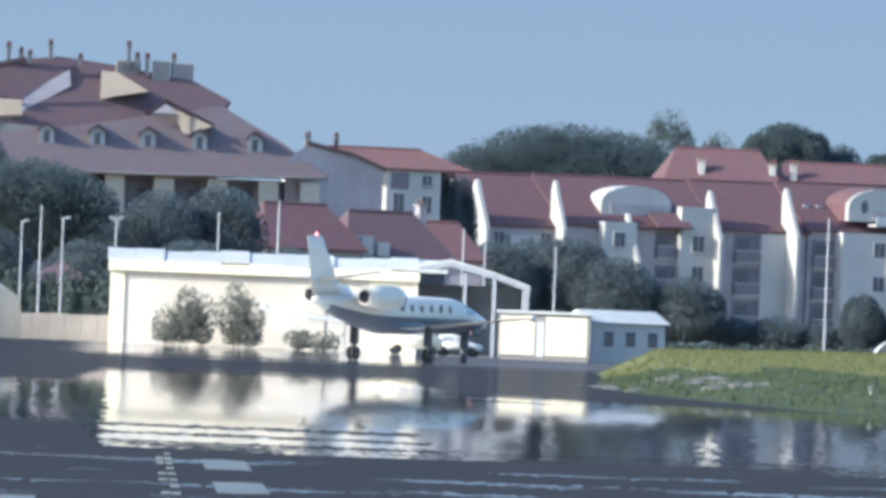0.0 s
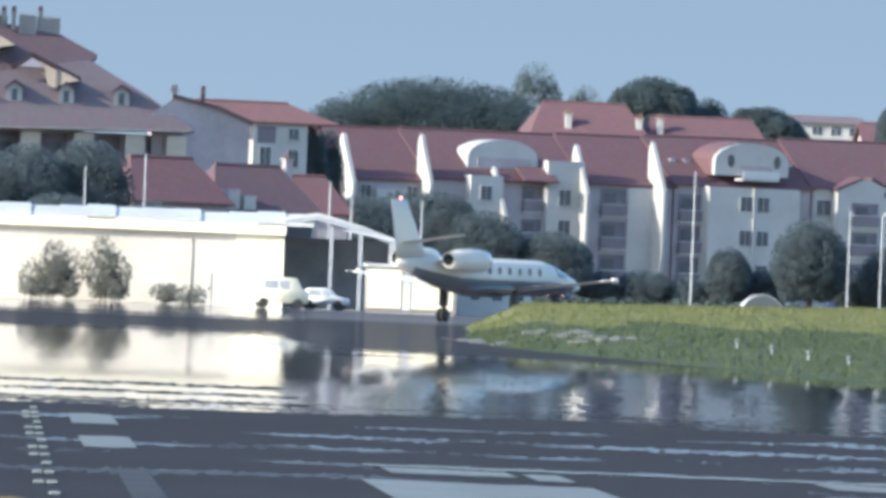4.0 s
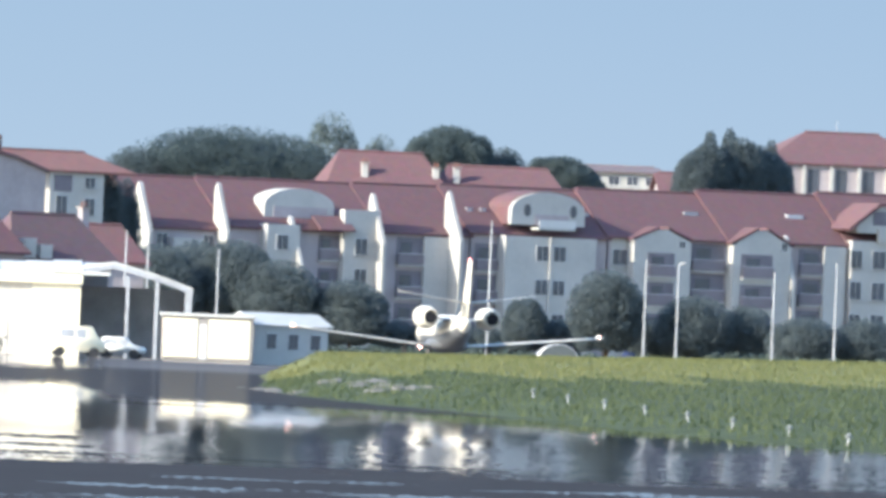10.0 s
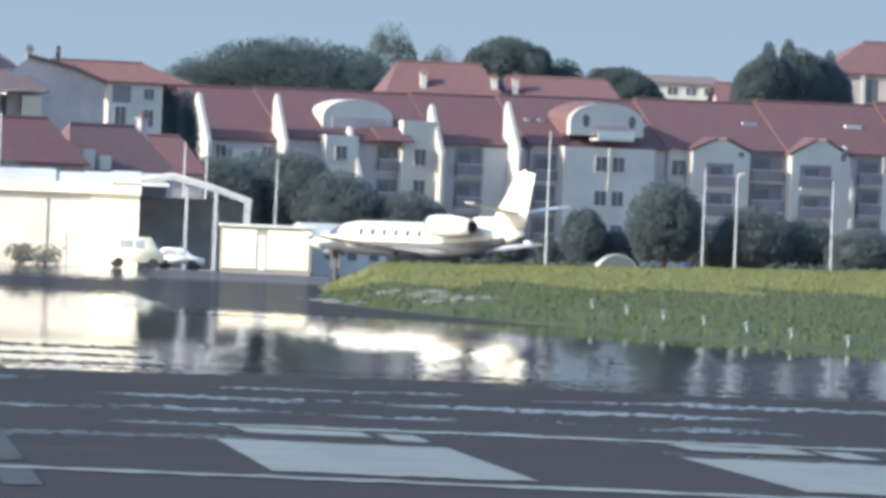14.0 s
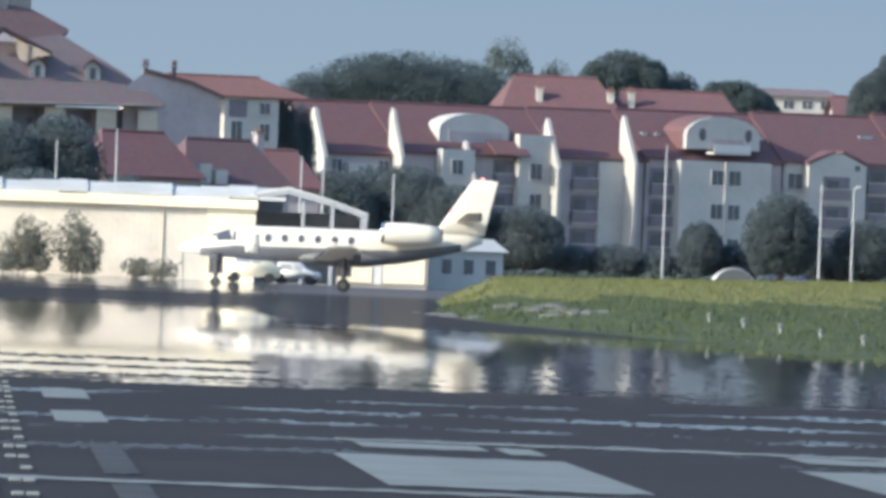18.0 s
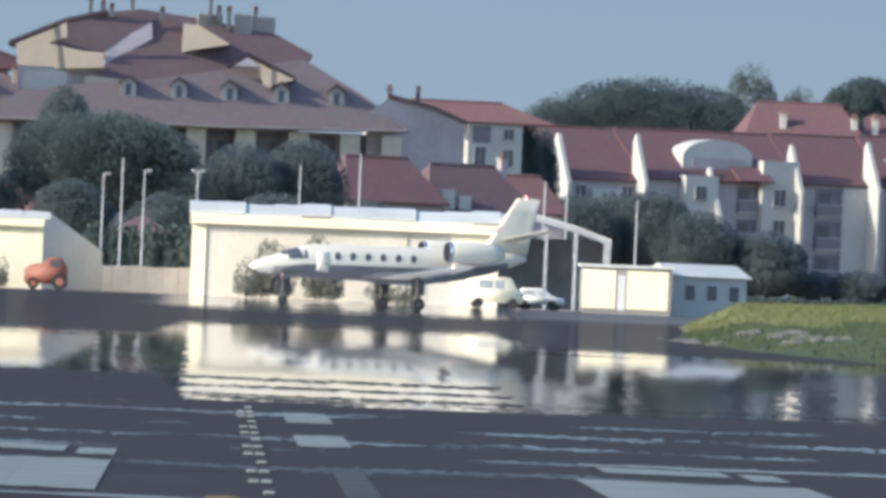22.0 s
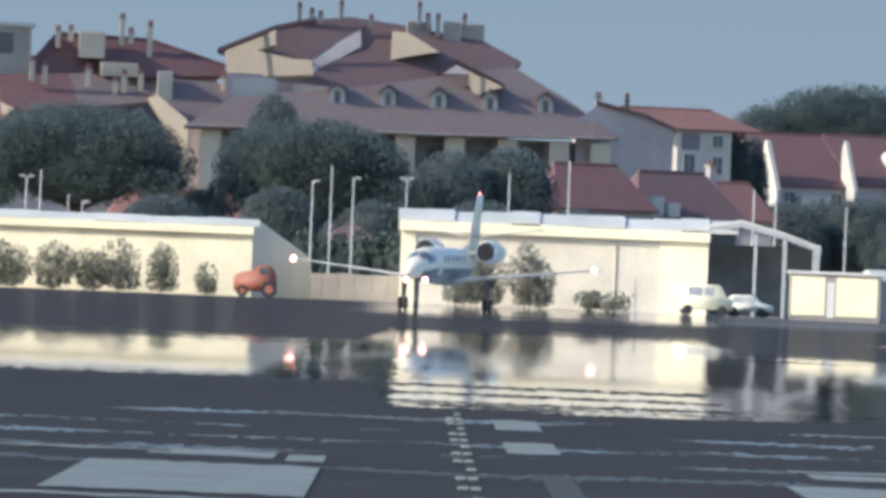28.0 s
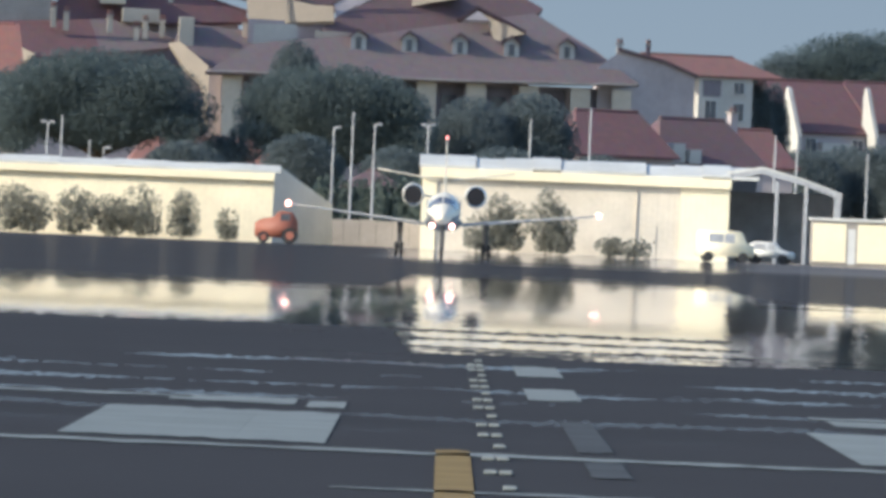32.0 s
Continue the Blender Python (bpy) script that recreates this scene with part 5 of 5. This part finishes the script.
for x, z, hgt in ((-10.7, 21.2, 1.4), (-9.7, 21.4, 0.8), (-9.0, 21.4, 0.6), (-7.4, 21.8, 1.1), (-5.0, 21.4, 0.5), (-1.2, 21.6, 1.5), (-0.5, 21.4, 0.8), (0.3, 20.8, 1.4), (2.4, 21.8, 0.5)):
    chimney(big, x, 11.2, z, hgt, 0.36, CONCRETE)
# right-hand wing, its gable falling to the right
part("side_gable", extrude_profile([(11.6, 4), (19.4, 4), (19.4, 14.2), (17.0, 15.2), (13.4, 16.0), (11.6, 14.6)], 1.6, 8), PINK_WALL, big, "plain greyish gable wall")
part("side_gable_roof", extrude_profile([(13.2, 15.95), (17.0, 15.15), (19.6, 14.1), (19.6, 14.35), (17.0, 15.4), (13.2, 16.25)], 1.3, 8.2), BROWN_TILE, big)
chimney(big, 13.3, 5, 15.8, 0.7, 0.5)
chimney(big, 15.6, 6, 15.2, 1.3, 0.35, BROWN_TILE)

# its neighbour further left
nb = thing("apartment_house", pose(0, 1806, 0), "stepped apartment house with red roofs and cream gable", "apartment house")
part("wall", box(-36, -15.4, 3, 13, 0, 13.2), PINK_WALL, nb)
sloped("middle_roof", nb, [(-22.0, 15.2), (-21.0, 16.6), (-16.2, 16.3), (-15.2, 13.8), (-19.2, 13.2), (-20.6, 13.3)], -0.4, 13.3, 1.3, PALE_TILE, "faded brown tiled roof")
sloped("left_roof", nb, [(-36.5, 16.1), (-28.6, 16.6), (-27.6, 14.05), (-36.5, 12.9)], -0.5, 13.0, 1.6, RED_TILE, "red tiled roof")
sloped("left_roof", nb, [(-28.6, 16.6), (-27.0, 16.7), (-22.0, 15.4), (-22.4, 14.6), (-26.9, 14.0), (-27.6, 14.05)], -0.5, 13.0, 1.6, PALE_TILE, "faded brown tiled roof")
sloped("cream_gable", nb, [(-36.6, 15.7), (-35.7, 15.4), (-33.9, 14.2), (-32.6, 13.6), (-33.2, 13.1), (-35.2, 12.9), (-35.7, 12.2), (-36.6, 12.0)], -1.3, 12.0, 0.0, OCHRE_WALL, "sunlit cream gable wall", 0.3)
part("upper_wall", box(-31.5, -17.0, 8, 14, 0, 16.8), PINK_WALL, nb)
sloped("upper_roof", nb, [(-32.0, 17.0), (-29.8, 19.8), (-22.4, 19.6), (-16.4, 17.75), (-16.3, 17.0), (-22.0, 16.6), (-31.0, 16.5)], 6.6, 16.6, 1.1, RED_TILE, "dull red upper roof")
part("roof_edge", tube([(-29.8, 10.0, 19.8), (-22.4, 9.8, 19.6), (-16.3, 7.9, 17.8)], [0.12, 0.12, 0.12], 6), RED_TILE, nb)
part("left_tower", box(-36.5, -31.7, 5.8, 10, 0, 20.2), CONCRETE, nb, "pale tower with flat top")
part("tower_band", box(-36.7, -31.4, 5.5, 10.2, 20.1, 20.4), WHITE_WALL, nb)
part("tower_window", box(-34.6, -33.0, 5.7, 5.8, 18.0, 19.6), GLASS, nb)
sloped("raked_gable", nb, [(-22.3, 15.0), (-21.4, 15.1), (-19.1, 13.3), (-18.4, 11.3), (-18.6, 9.0), (-19.6, 8.2), (-19.35, 11.0), (-19.8, 12.1), (-20.9, 13.0)], -1.1, 12.0, 0.0, OCHRE_WALL, "sunlit cream raked gable wall", 0.3)
part("dormer", box(-27.9, -25.9, 5.8, 9, 17.9, 20.0, 0.05), BEIGE_WALL, nb, "pale dormer")
part("dormer", box(-26.1, -23.2, 4.4, 8, 16.5, 17.6, 0.05), BEIGE_WALL, nb, "pale dormer")
part("stair_head", box(-21.6, -20.4, 1.6, 3.6, 14.4, 17.1, 0.05), BEIGE_WALL, nb, "pale stair head")
for x, z, hh in ((-29.6, 18.6, 1.3), (-28.6, 19.2, 0.8), (-24.6, 19.0, 2.1), (-23.9, 19.2, 0.8), (-22.4, 18.0, 2.6), (-31.4, 15.8, 1.6), (-30.4, 15.6, 1.4), (-27.0, 15.6, 1.3), (-24.9, 14.8, 1.3), (-24.2, 15.2, 1.4), (-22.9, 15.4, 1.3), (-16.4, 15.2, 1.6)):
    chimney(nb, x, 3.0 if z < 17 else 8.6, z, hh, 0.42, BEIGE_WALL)
part("loggia_recess", box(-18.2, -16.2, 2.9, 3.0, 9.6, 12.8), RECESS_SHADE, nb)
part("loggia_parapet", box(-18.2, -16.2, 2.3, 2.5, 9.0, 9.8), BEIGE_WALL, nb)
part("pier", box(-16.1, -15.5, 0.8, 3.0, 4.0, 13.0), BEIGE_WALL, nb)
part("garden_wall", box(-20.4, -18.2, -1.0, -0.7, 4.0, 7.4), WHITE_WALL, nb, "pale low wall")


def swing(house, lean, lit):
    """Turns the fronts of a house to the right, and its sunlit gables to the left."""
    for ob in house.children_recursive:
        mesh = ob.data
        xs = [v.co.x for v in mesh.vertices]
        mid = (min(xs) + max(xs)) / 2
        own = lit if mesh.materials[0] == OCHRE_WALL else lean
        for v in mesh.vertices:
            v.co.y += mid * lean + (v.co.x - mid) * own


swing(big, 0.6, -0.12)
swing(nb, 0.6, -0.5)
b = block("house", -42.0, 1690, 10.0, 8, 11.6, 15.0, OCHRE_WALL, ORANGE_TILE, "house with sunlit cream gable and red roof", 8)


# ---- trees ----
def crown(name, parent, puffs, leaf, size, count, seed, label="", core=0.76):
    """A crown of leaf clumps scattered on and in overlapping puffs: (x, y, z, rx, ry, rz)."""
    rng = np.random.default_rng(seed)
    p = np.array(puffs)
    w = p[:, 3] * p[:, 5]
    p = p[rng.choice(len(p), count, p=w / w.sum())]
    d = rng.normal(size=(count, 3))
    d /= np.linalg.norm(d, axis=1)[:, None]
    d *= (0.70 + 0.38 * rng.random(count) ** 0.7)[:, None]
    d[:, 2] = np.where(d[:, 2] > 0, d[:, 2], 0.75 * d[:, 2])
    c = p[:, :3] + d * p[:, 3:]
    # each clump is a bent scrap with a tilt of its own
    q = rng.normal(size=(count, 4))
    q /= np.linalg.norm(q, axis=1)[:, None]
    a, b, e, f = q.T
    turn = np.stack([np.stack([1 - 2 * (e * e + f * f), 2 * (b * e - a * f), 2 * (b * f + a * e)], 1),
                     np.stack([2 * (b * e + a * f), 1 - 2 * (b * b + f * f), 2 * (e * f - a * b)], 1),
                     np.stack([2 * (b * f - a * e), 2 * (e * f + a * b), 1 - 2 * (b * b + e * e)], 1)], 1)
    scrap = np.array(((-0.5, -0.3, 0), (0.5, -0.35, 0.25), (0.45, 0.35, 0), (-0.4, 0.4, 0.22)))
    size = size * rng.uniform(0.55, 1.35, count)
    verts = (c[:, None, :] + np.einsum("nij,kj->nki", turn, scrap) * size[:, None, None]).reshape(-1, 3)
    i = np.arange(count)[:, None] * 4
    tris = np.concatenate([i + np.array((0, 1, 2)), i + np.array((0, 2, 3))])
    if core:
        # close-grown twigs inside: a lumpy body in each puff
        lat, lon = np.meshgrid(np.linspace(-1.35, 1.35, 8), np.arange(12) * math.pi / 6, indexing="ij")
        ball = np.stack([np.cos(lat) * np.cos(lon), np.cos(lat) * np.sin(lon), np.sin(lat)], -1).reshape(-1, 3)
        k = np.arange(7)[:, None] * 12 + np.arange(12)
        k2 = np.arange(7)[:, None] * 12 + (np.arange(12) + 1) % 12
        quads = np.concatenate([np.stack([k, k2, k2 + 12], -1).reshape(-1, 3), np.stack([k, k2 + 12, k + 12], -1).reshape(-1, 3)])
        broad = max(q0[3] for q0 in puffs) * 0.6
        for q0 in np.array([q0 for q0 in puffs if q0[3] > broad]):
            body = q0[:3] + ball * q0[3:] * core * rng.uniform(0.92, 1.06, (len(ball), 1))
            tris = np.concatenate([tris, quads + len(verts)])
            verts = np.concatenate([verts, body])
    me = bpy.data.meshes.new(name)
    me.from_pydata(verts.tolist(), [], tris.tolist())
    me.materials.append(leaf)
    ob = new(name, me)
    ob.parent = parent
    if label:
        tagged(ob, label)
    return ob


def tree(x, y, height, width, kind, seed, label, base=0.0, leaf=None, dense=1.0, clear=0.35, group="trees"):
    """kind: umbrella, round, bush or spire."""
    rng = random.Random(seed)
    t = thing("pine_tree" if kind == "umbrella" else "cypress" if kind == "spire" else "shrub" if kind == "bush" else "tree", pose(x, y, base), label, "shrub" if kind == "bush" else "tree", group)
    r = width / 2
    puffs = []
    if kind == "umbrella":
        top = height * (1 - clear)
        n = max(26, int(width * 4))
        for k in range(n):
            f, g = (k + rng.random()) / n * 2 - 1, rng.uniform(-0.6, 0.6)
            hgt = math.sqrt(max(0.04, 1 - (abs(f) ** 2.4) * 0.86 - g * g * 0.5))
            deep = rng.random() ** 1.5
            puffs.append((f * r * 0.88, g * r, height - top * (0.20 + 0.40 * deep) - (1 - hgt) * top * 0.55, r * rng.uniform(0.10, 0.16) + 0.55, r * 0.14 + 0.5, top * rng.uniform(0.15, 0.22)))
        puffs.append((0, 0, height - top * 0.54, r * 0.94, r * 0.62, top * 0.50))
        puffs.append((0, 0, height - top * 0.58, r * 0.84, r * 0.66, top * 0.52))
        stems = [(f * r * 0.6, height - top * 0.8) for f in (-0.9, -0.45, 0.1, 0.5, 0.95)]
    elif kind == "spire":
        for k in range(7):
            f = k / 6
            puffs.append((rng.uniform(-0.1, 0.1) * r, 0, height * (0.2 + 0.72 * f), r * (1 - 0.78 * f) + 0.15, r * (1 - 0.78 * f) + 0.15, height * 0.14))
        stems = [(0, height * 0.7)]
    else:
        n = 24 if kind == "round" else 8
        low = clear * height
        for k in range(n):
            a = rng.uniform(0, 6.28)
            d = rng.uniform(0.1, 0.72) * r
            z = low + (height - low) * (rng.uniform(0.3, 0.78) if kind == "round" else rng.uniform(0.22, 0.72))
            if kind == "round":
                q = rng.uniform(-0.75, 0.92)
                d = r * 0.74 * math.sqrt(1 - q * q) * rng.uniform(0.8, 1.0)
                z = low + (height - low) * (0.48 + 0.40 * q)
                puffs.append((d * math.cos(a) * 1.1, d * math.sin(a), z, r * rng.uniform(0.22, 0.36), r * 0.3, (height - low) * rng.uniform(0.10, 0.17)))
                continue
            puffs.append((d * math.cos(a) * 1.1, d * math.sin(a), z, r * rng.uniform(0.36, 0.55), r * 0.45, (height - low) * rng.uniform(0.22, 0.30)))
        puffs.append((0, 0, low + (height - low) * 0.50, r * 0.98, r * 0.9, (height - low) * 0.52))
        if kind == "bush":
            puffs += [(rng.uniform(-0.5, 0.5) * r, 0, height * 0.2, r * 0.6, r * 0.5, height * 0.22) for _ in range(3)]
        stems = [(rng.uniform(-0.5, 0.5) * r, height * 0.6) for _ in range(3)]
    th = 0.02 if kind == "bush" else max(0.06, height * 0.022)
    fork = height * (0.45 if kind == "umbrella" else 0.3)
    part("trunk", tube([(0, 0, 0), (rng.uniform(-0.1, 0.1), 0, fork * 0.5), (rng.uniform(-0.2, 0.2), 0, fork)], [th * 1.5, th * 1.1, th], 8), BARK, t)
    for sx, sz in stems:
        part("limb", tube([(0, 0, fork * 0.9), (sx * 0.5, rng.uniform(-0.4, 0.4), (fork + sz) / 2), (sx, rng.uniform(-0.8, 0.8), sz)], [th * 0.8, th * 0.5, th * 0.25], 6), BARK, t)
    area = sum(p[3] * p[5] for p in puffs)
    size = 0.15 if kind in ("umbrella", "round") and height > 7 else 0.14
    count = int(min(52000, max(700, area * (720 if kind == "bush" else 1000) * dense)))
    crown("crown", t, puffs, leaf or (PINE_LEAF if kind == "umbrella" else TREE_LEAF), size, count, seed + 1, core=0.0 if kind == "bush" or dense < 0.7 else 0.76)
    return t


# umbrella pines behind the sheds
tree(-24.6, 1600, 13.2, 16.0, "umbrella", 11, "broad dark umbrella pine behind the hangar", clear=0.42)
tree(-8.2, 1604, 12.7, 14.0, "umbrella", 12, "broad dark umbrella pine behind the hangar", clear=0.40)
tree(-35.5, 1610, 12.2, 12.0, "umbrella", 13, "dark umbrella pine at the edge of the houses", clear=0.4)
tree(-11.2, 1640, 14.0, 4.5, "round", 14, "dark round tree behind the pine")
tree(1.6, 1615, 10.4, 6.0, "round", 15, "dark green tree before the apartment house", dense=0.8)
tree(6.0, 1618, 10.9, 6.5, "round", 16, "dark green tree before the apartment house", dense=0.75)
tree(-15.8, 1600, 7.0, 4.5, "round", 17, "low dark tree between pines")
tree(-3.6, 1560, 6.6, 5.0, "round", 18, "low dark tree behind the wall")
tree(3.8, 1560, 6.9, 6.0, "round", 19, "low dark tree behind the hangar")
tree(10.4, 1562, 6.6, 5.0, "round", 20, "low dark tree behind the hangar")
tree(-18.0, 1562, 6.4, 6.0, "round", 21, "low dark tree behind the hangar")
tree(-10.0, 1560, 7.2, 5.6, "round", 22, "low dark tree behind the wall")
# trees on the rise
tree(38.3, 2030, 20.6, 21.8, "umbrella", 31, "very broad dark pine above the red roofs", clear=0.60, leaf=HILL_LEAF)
tree(29.4, 2026, 17.6, 8.0, "round", 32, "dark tree at the edge of the pines")
tree(48.2, 2080, 22.3, 5.0, "round", 33, "pale olive-green tree above the roofs", leaf=PALE_LEAF, dense=0.3, clear=0.6)
tree(52.9, 2085, 20.4, 4.2, "round", 34, "pale olive-green tree above the roofs", leaf=PALE_LEAF, dense=0.3, clear=0.6)
tree(58.1, 2050, 21.6, 8.4, "umbrella", 35, "dark flat-topped pine above the roofs", clear=0.68)
tree(63.2, 2054, 19.4, 5.0, "round", 36, "dark tree above the roofs", clear=0.6)
tree(67.8, 2040, 19.2, 7.6, "umbrella", 37, "dark rounded pine above the roofs", clear=0.68)
for k, (x, hgt, w, kind) in enumerate(((79.7, 19.7, 4.4, "round"), (80.7, 20.4, 4.4, "round"), (80.6, 20.5, 5.6, "spire"), (82.3, 20.2, 5.2, "round"), (83.6, 21.0, 5.0, "round"),
                                          (82.8, 20.8, 6.0, "spire"), (85.0, 20.5, 5.0, "round"), (86.2, 20.0, 4.4, "round"), (86.4, 20.0, 5.2, "spire"), (87.0, 19.6, 3.6, "round"))):
    tree(x, 2030 + k, hgt, w, kind, 40 + k, "dark evergreen in a ragged clump above the roofs", dense=1.2, clear=0.7)
tree(25.0, 1906, 15.2, 4.4, "round", 39, "dark tree at the end of the terrace", clear=0.3, leaf=TREE_LEAF)
tree(27.2, 1909, 14.0, 2.8, "round", 58, "slim dark tree at the end of the terrace", clear=0.2, leaf=TREE_LEAF)
# trees before the terrace
for k, (x, y, hgt, w) in enumerate(((28.4, 1800, 8.4, 7.0), (31.6, 1806, 8.8, 7.0), (34.6, 1803, 9.0, 7.0), (38.0, 1800, 7.6, 7.0), (43.6, 1800, 6.3, 6.4), (40.2, 1802, 5.6, 4.0), (57.5, 1800, 5.6, 3.6), (63.8, 1795, 7.9, 6.2),
                                    (70.9, 1798, 6.2, 6.4), (75.0, 1800, 5.6, 5.0), (79.5, 1796, 4.9, 6.0), (84.6, 1798, 5.0, 6.0), (89.5, 1800, 5.2, 6.0), (60.4, 1802, 4.0, 4.0), (51.0, 1802, 3.6, 5.0), (47.5, 1802, 3.4, 4.0), (67.5, 1802, 4.2, 4.0), (54.5, 1802, 3.2, 4.0))):
    tree(x, y, hgt, w, "round", 60 + k, "dark green garden tree before the terrace", clear=0.15)
# shrubs against the hangar walls
for k, (x, hgt, w) in enumerate(((-26.6, 3.0, 1.5), (-25.0, 2.5, 1.3), (-22.6, 2.9, 1.6), (-20.6, 2.6, 1.2), (-18.7, 3.2, 1.6), (-16.0, 3.0, 1.2), (-13.3, 2.0, 0.8))):
    tree(x, 1395, hgt, w * 1.7, "bush", 90 + k, "thin grey-green shrub against the cream wall", leaf=SHRUB_LEAF, dense=0.42, clear=0.0, group="shrubs by the hangars")
for k, (x, hgt, w) in enumerate(((2.0, 2.4, 0.9), (3.3, 3.6, 1.1), (4.2, 3.2, 1.1), (6.2, 3.9, 1.2), (7.1, 3.0, 1.0), (10.1, 1.3, 1.0), (11.7, 1.2, 1.1))):
    tree(x, 1395, hgt, w * 1.8, "bush", 100 + k, "thin grey-green shrub against the cream wall", leaf=SHRUB_LEAF, dense=0.42, clear=0.0, group="shrubs by the hangars")


tree(19.6, 396, 0.42, 0.5, "bush", 110, "small dark bush at the runway's edge", base=bank_height(19.6, 396) - 0.02, dense=8.0, clear=0.0, group="")


def hedge(x0, x1, y, h, seed, label):
    rng = random.Random(seed)
    hd = thing("hedge", pose((x0 + x1) / 2, y, 0), label, "hedge", "hedges")
    n = int((x1 - x0) / 1.1)
    puffs = [((x0 - x1) / 2 + (x1 - x0) * (k + 0.5) / n, rng.uniform(-0.3, 0.3), h * 0.39, 0.9, 0.7, h * rng.uniform(0.42, 0.62)) for k in range(n)]
    for k in range(0, n, 3):
        crown("bush", hd, puffs[k:k + 3], HEDGE_LEAF, 0.26, 1400, seed * 50 + k)


hedge(-33, -7, 1470, 2.6, 120, "low dark hedge behind the sheds")
hedge(24, 62, 1500, 1.5, 121, "low dull green hedge along the airfield fence")
hedge(60, 100, 1500, 1.9, 122, "low dull green hedge along the airfield fence")
hedge(-8.5, -1.2, 1464, 5.2, 123, "dark hedge between the two hangars")


# ---- what moves ----
def motions():
    """The jet comes along the right side, swings round to the left and stops facing down the runway."""
    walk(jet, [
        (0, pose(12.13, 1058.0, 0.004, 0, 0, -34.0)), (1, pose(14.74, 1062.2, 0.004, 0, 0, -36.0)), (2, pose(17.56, 1066.2, 0.004, 0, 0, -37.5)),
        (3, pose(20.32, 1070.0, 0.004, 0, 0, -37.5)), (4, pose(22.76, 1073.7, 0.004, 0, 0, -37.0)), (5, pose(25.41, 1077.3, 0.004, 0, 0, -35.2)),
        (6, pose(28.10, 1080.8, 0.004, 0, 0, -29.5)), (7, pose(29.45, 1084.1, 0.004, 0, 0, -20.8)), (8, pose(30.55, 1087.2, 0.004, 0, 0, -11.5)),
        (9, pose(31.05, 1090.1, 0.004, 0, 0, -2.7)), (10, pose(31.20, 1092.8, 0.004, 0, 0, 6.5)), (11, pose(31.05, 1095.5, 0.004, 0, 0, 15.5)),
        (12, pose(30.45, 1097.9, 0.004, 0, 0, 23.5)), (13, pose(29.09, 1100.2, 0.004, 0, 0, 31.5)), (14, pose(27.45, 1102.2, 0.004, 0, 0, 43.0)),
        (15, pose(25.36, 1103.8, 0.004, 0, 0, 55.5)), (16, pose(23.05, 1105.0, 0.004, 0, 0, 67.5)), (17, pose(20.41, 1105.8, 0.004, 0, 0, 78.5)),
        (18, pose(17.85, 1106.0, 0.004, 0, 0, 88.5)), (19, pose(15.71, 1105.9, 0.004, 0, 0, 95.7)), (20, pose(13.53, 1105.5, 0.004, 0, 0, 101.7)),
        (21, pose(11.02, 1105.0, 0.004, 0, 0, 107.8)), (22, pose(8.75, 1104.2, 0.004, 0, 0, 114.5)), (23, pose(6.95, 1103.2, 0.004, 0, 0, 123.0)),
        (24, pose(5.40, 1102.0, 0.004, 0, 0, 133.0)), (25, pose(4.10, 1100.7, 0.004, 0, 0, 142.6)), (26, pose(2.95, 1099.2, 0.004, 0, 0, 152.0)),
        (27, pose(1.92, 1097.6, 0.004, 0, 0, 160.3)), (28, pose(1.00, 1095.9, 0.004, 0, 0, 167.0)), (29, pose(0.42, 1094.3, 0.004, 0, 0, 172.0)),
        (30, pose(0.22, 1092.8, 0.004, 0, 0, 175.7)), (31, pose(0.09, 1091.3, 0.004, 0, 0, 178.0)), (32, pose(-0.09, 1090.0, 0.004, 0, 0, 179.7)),
    ])


motions()
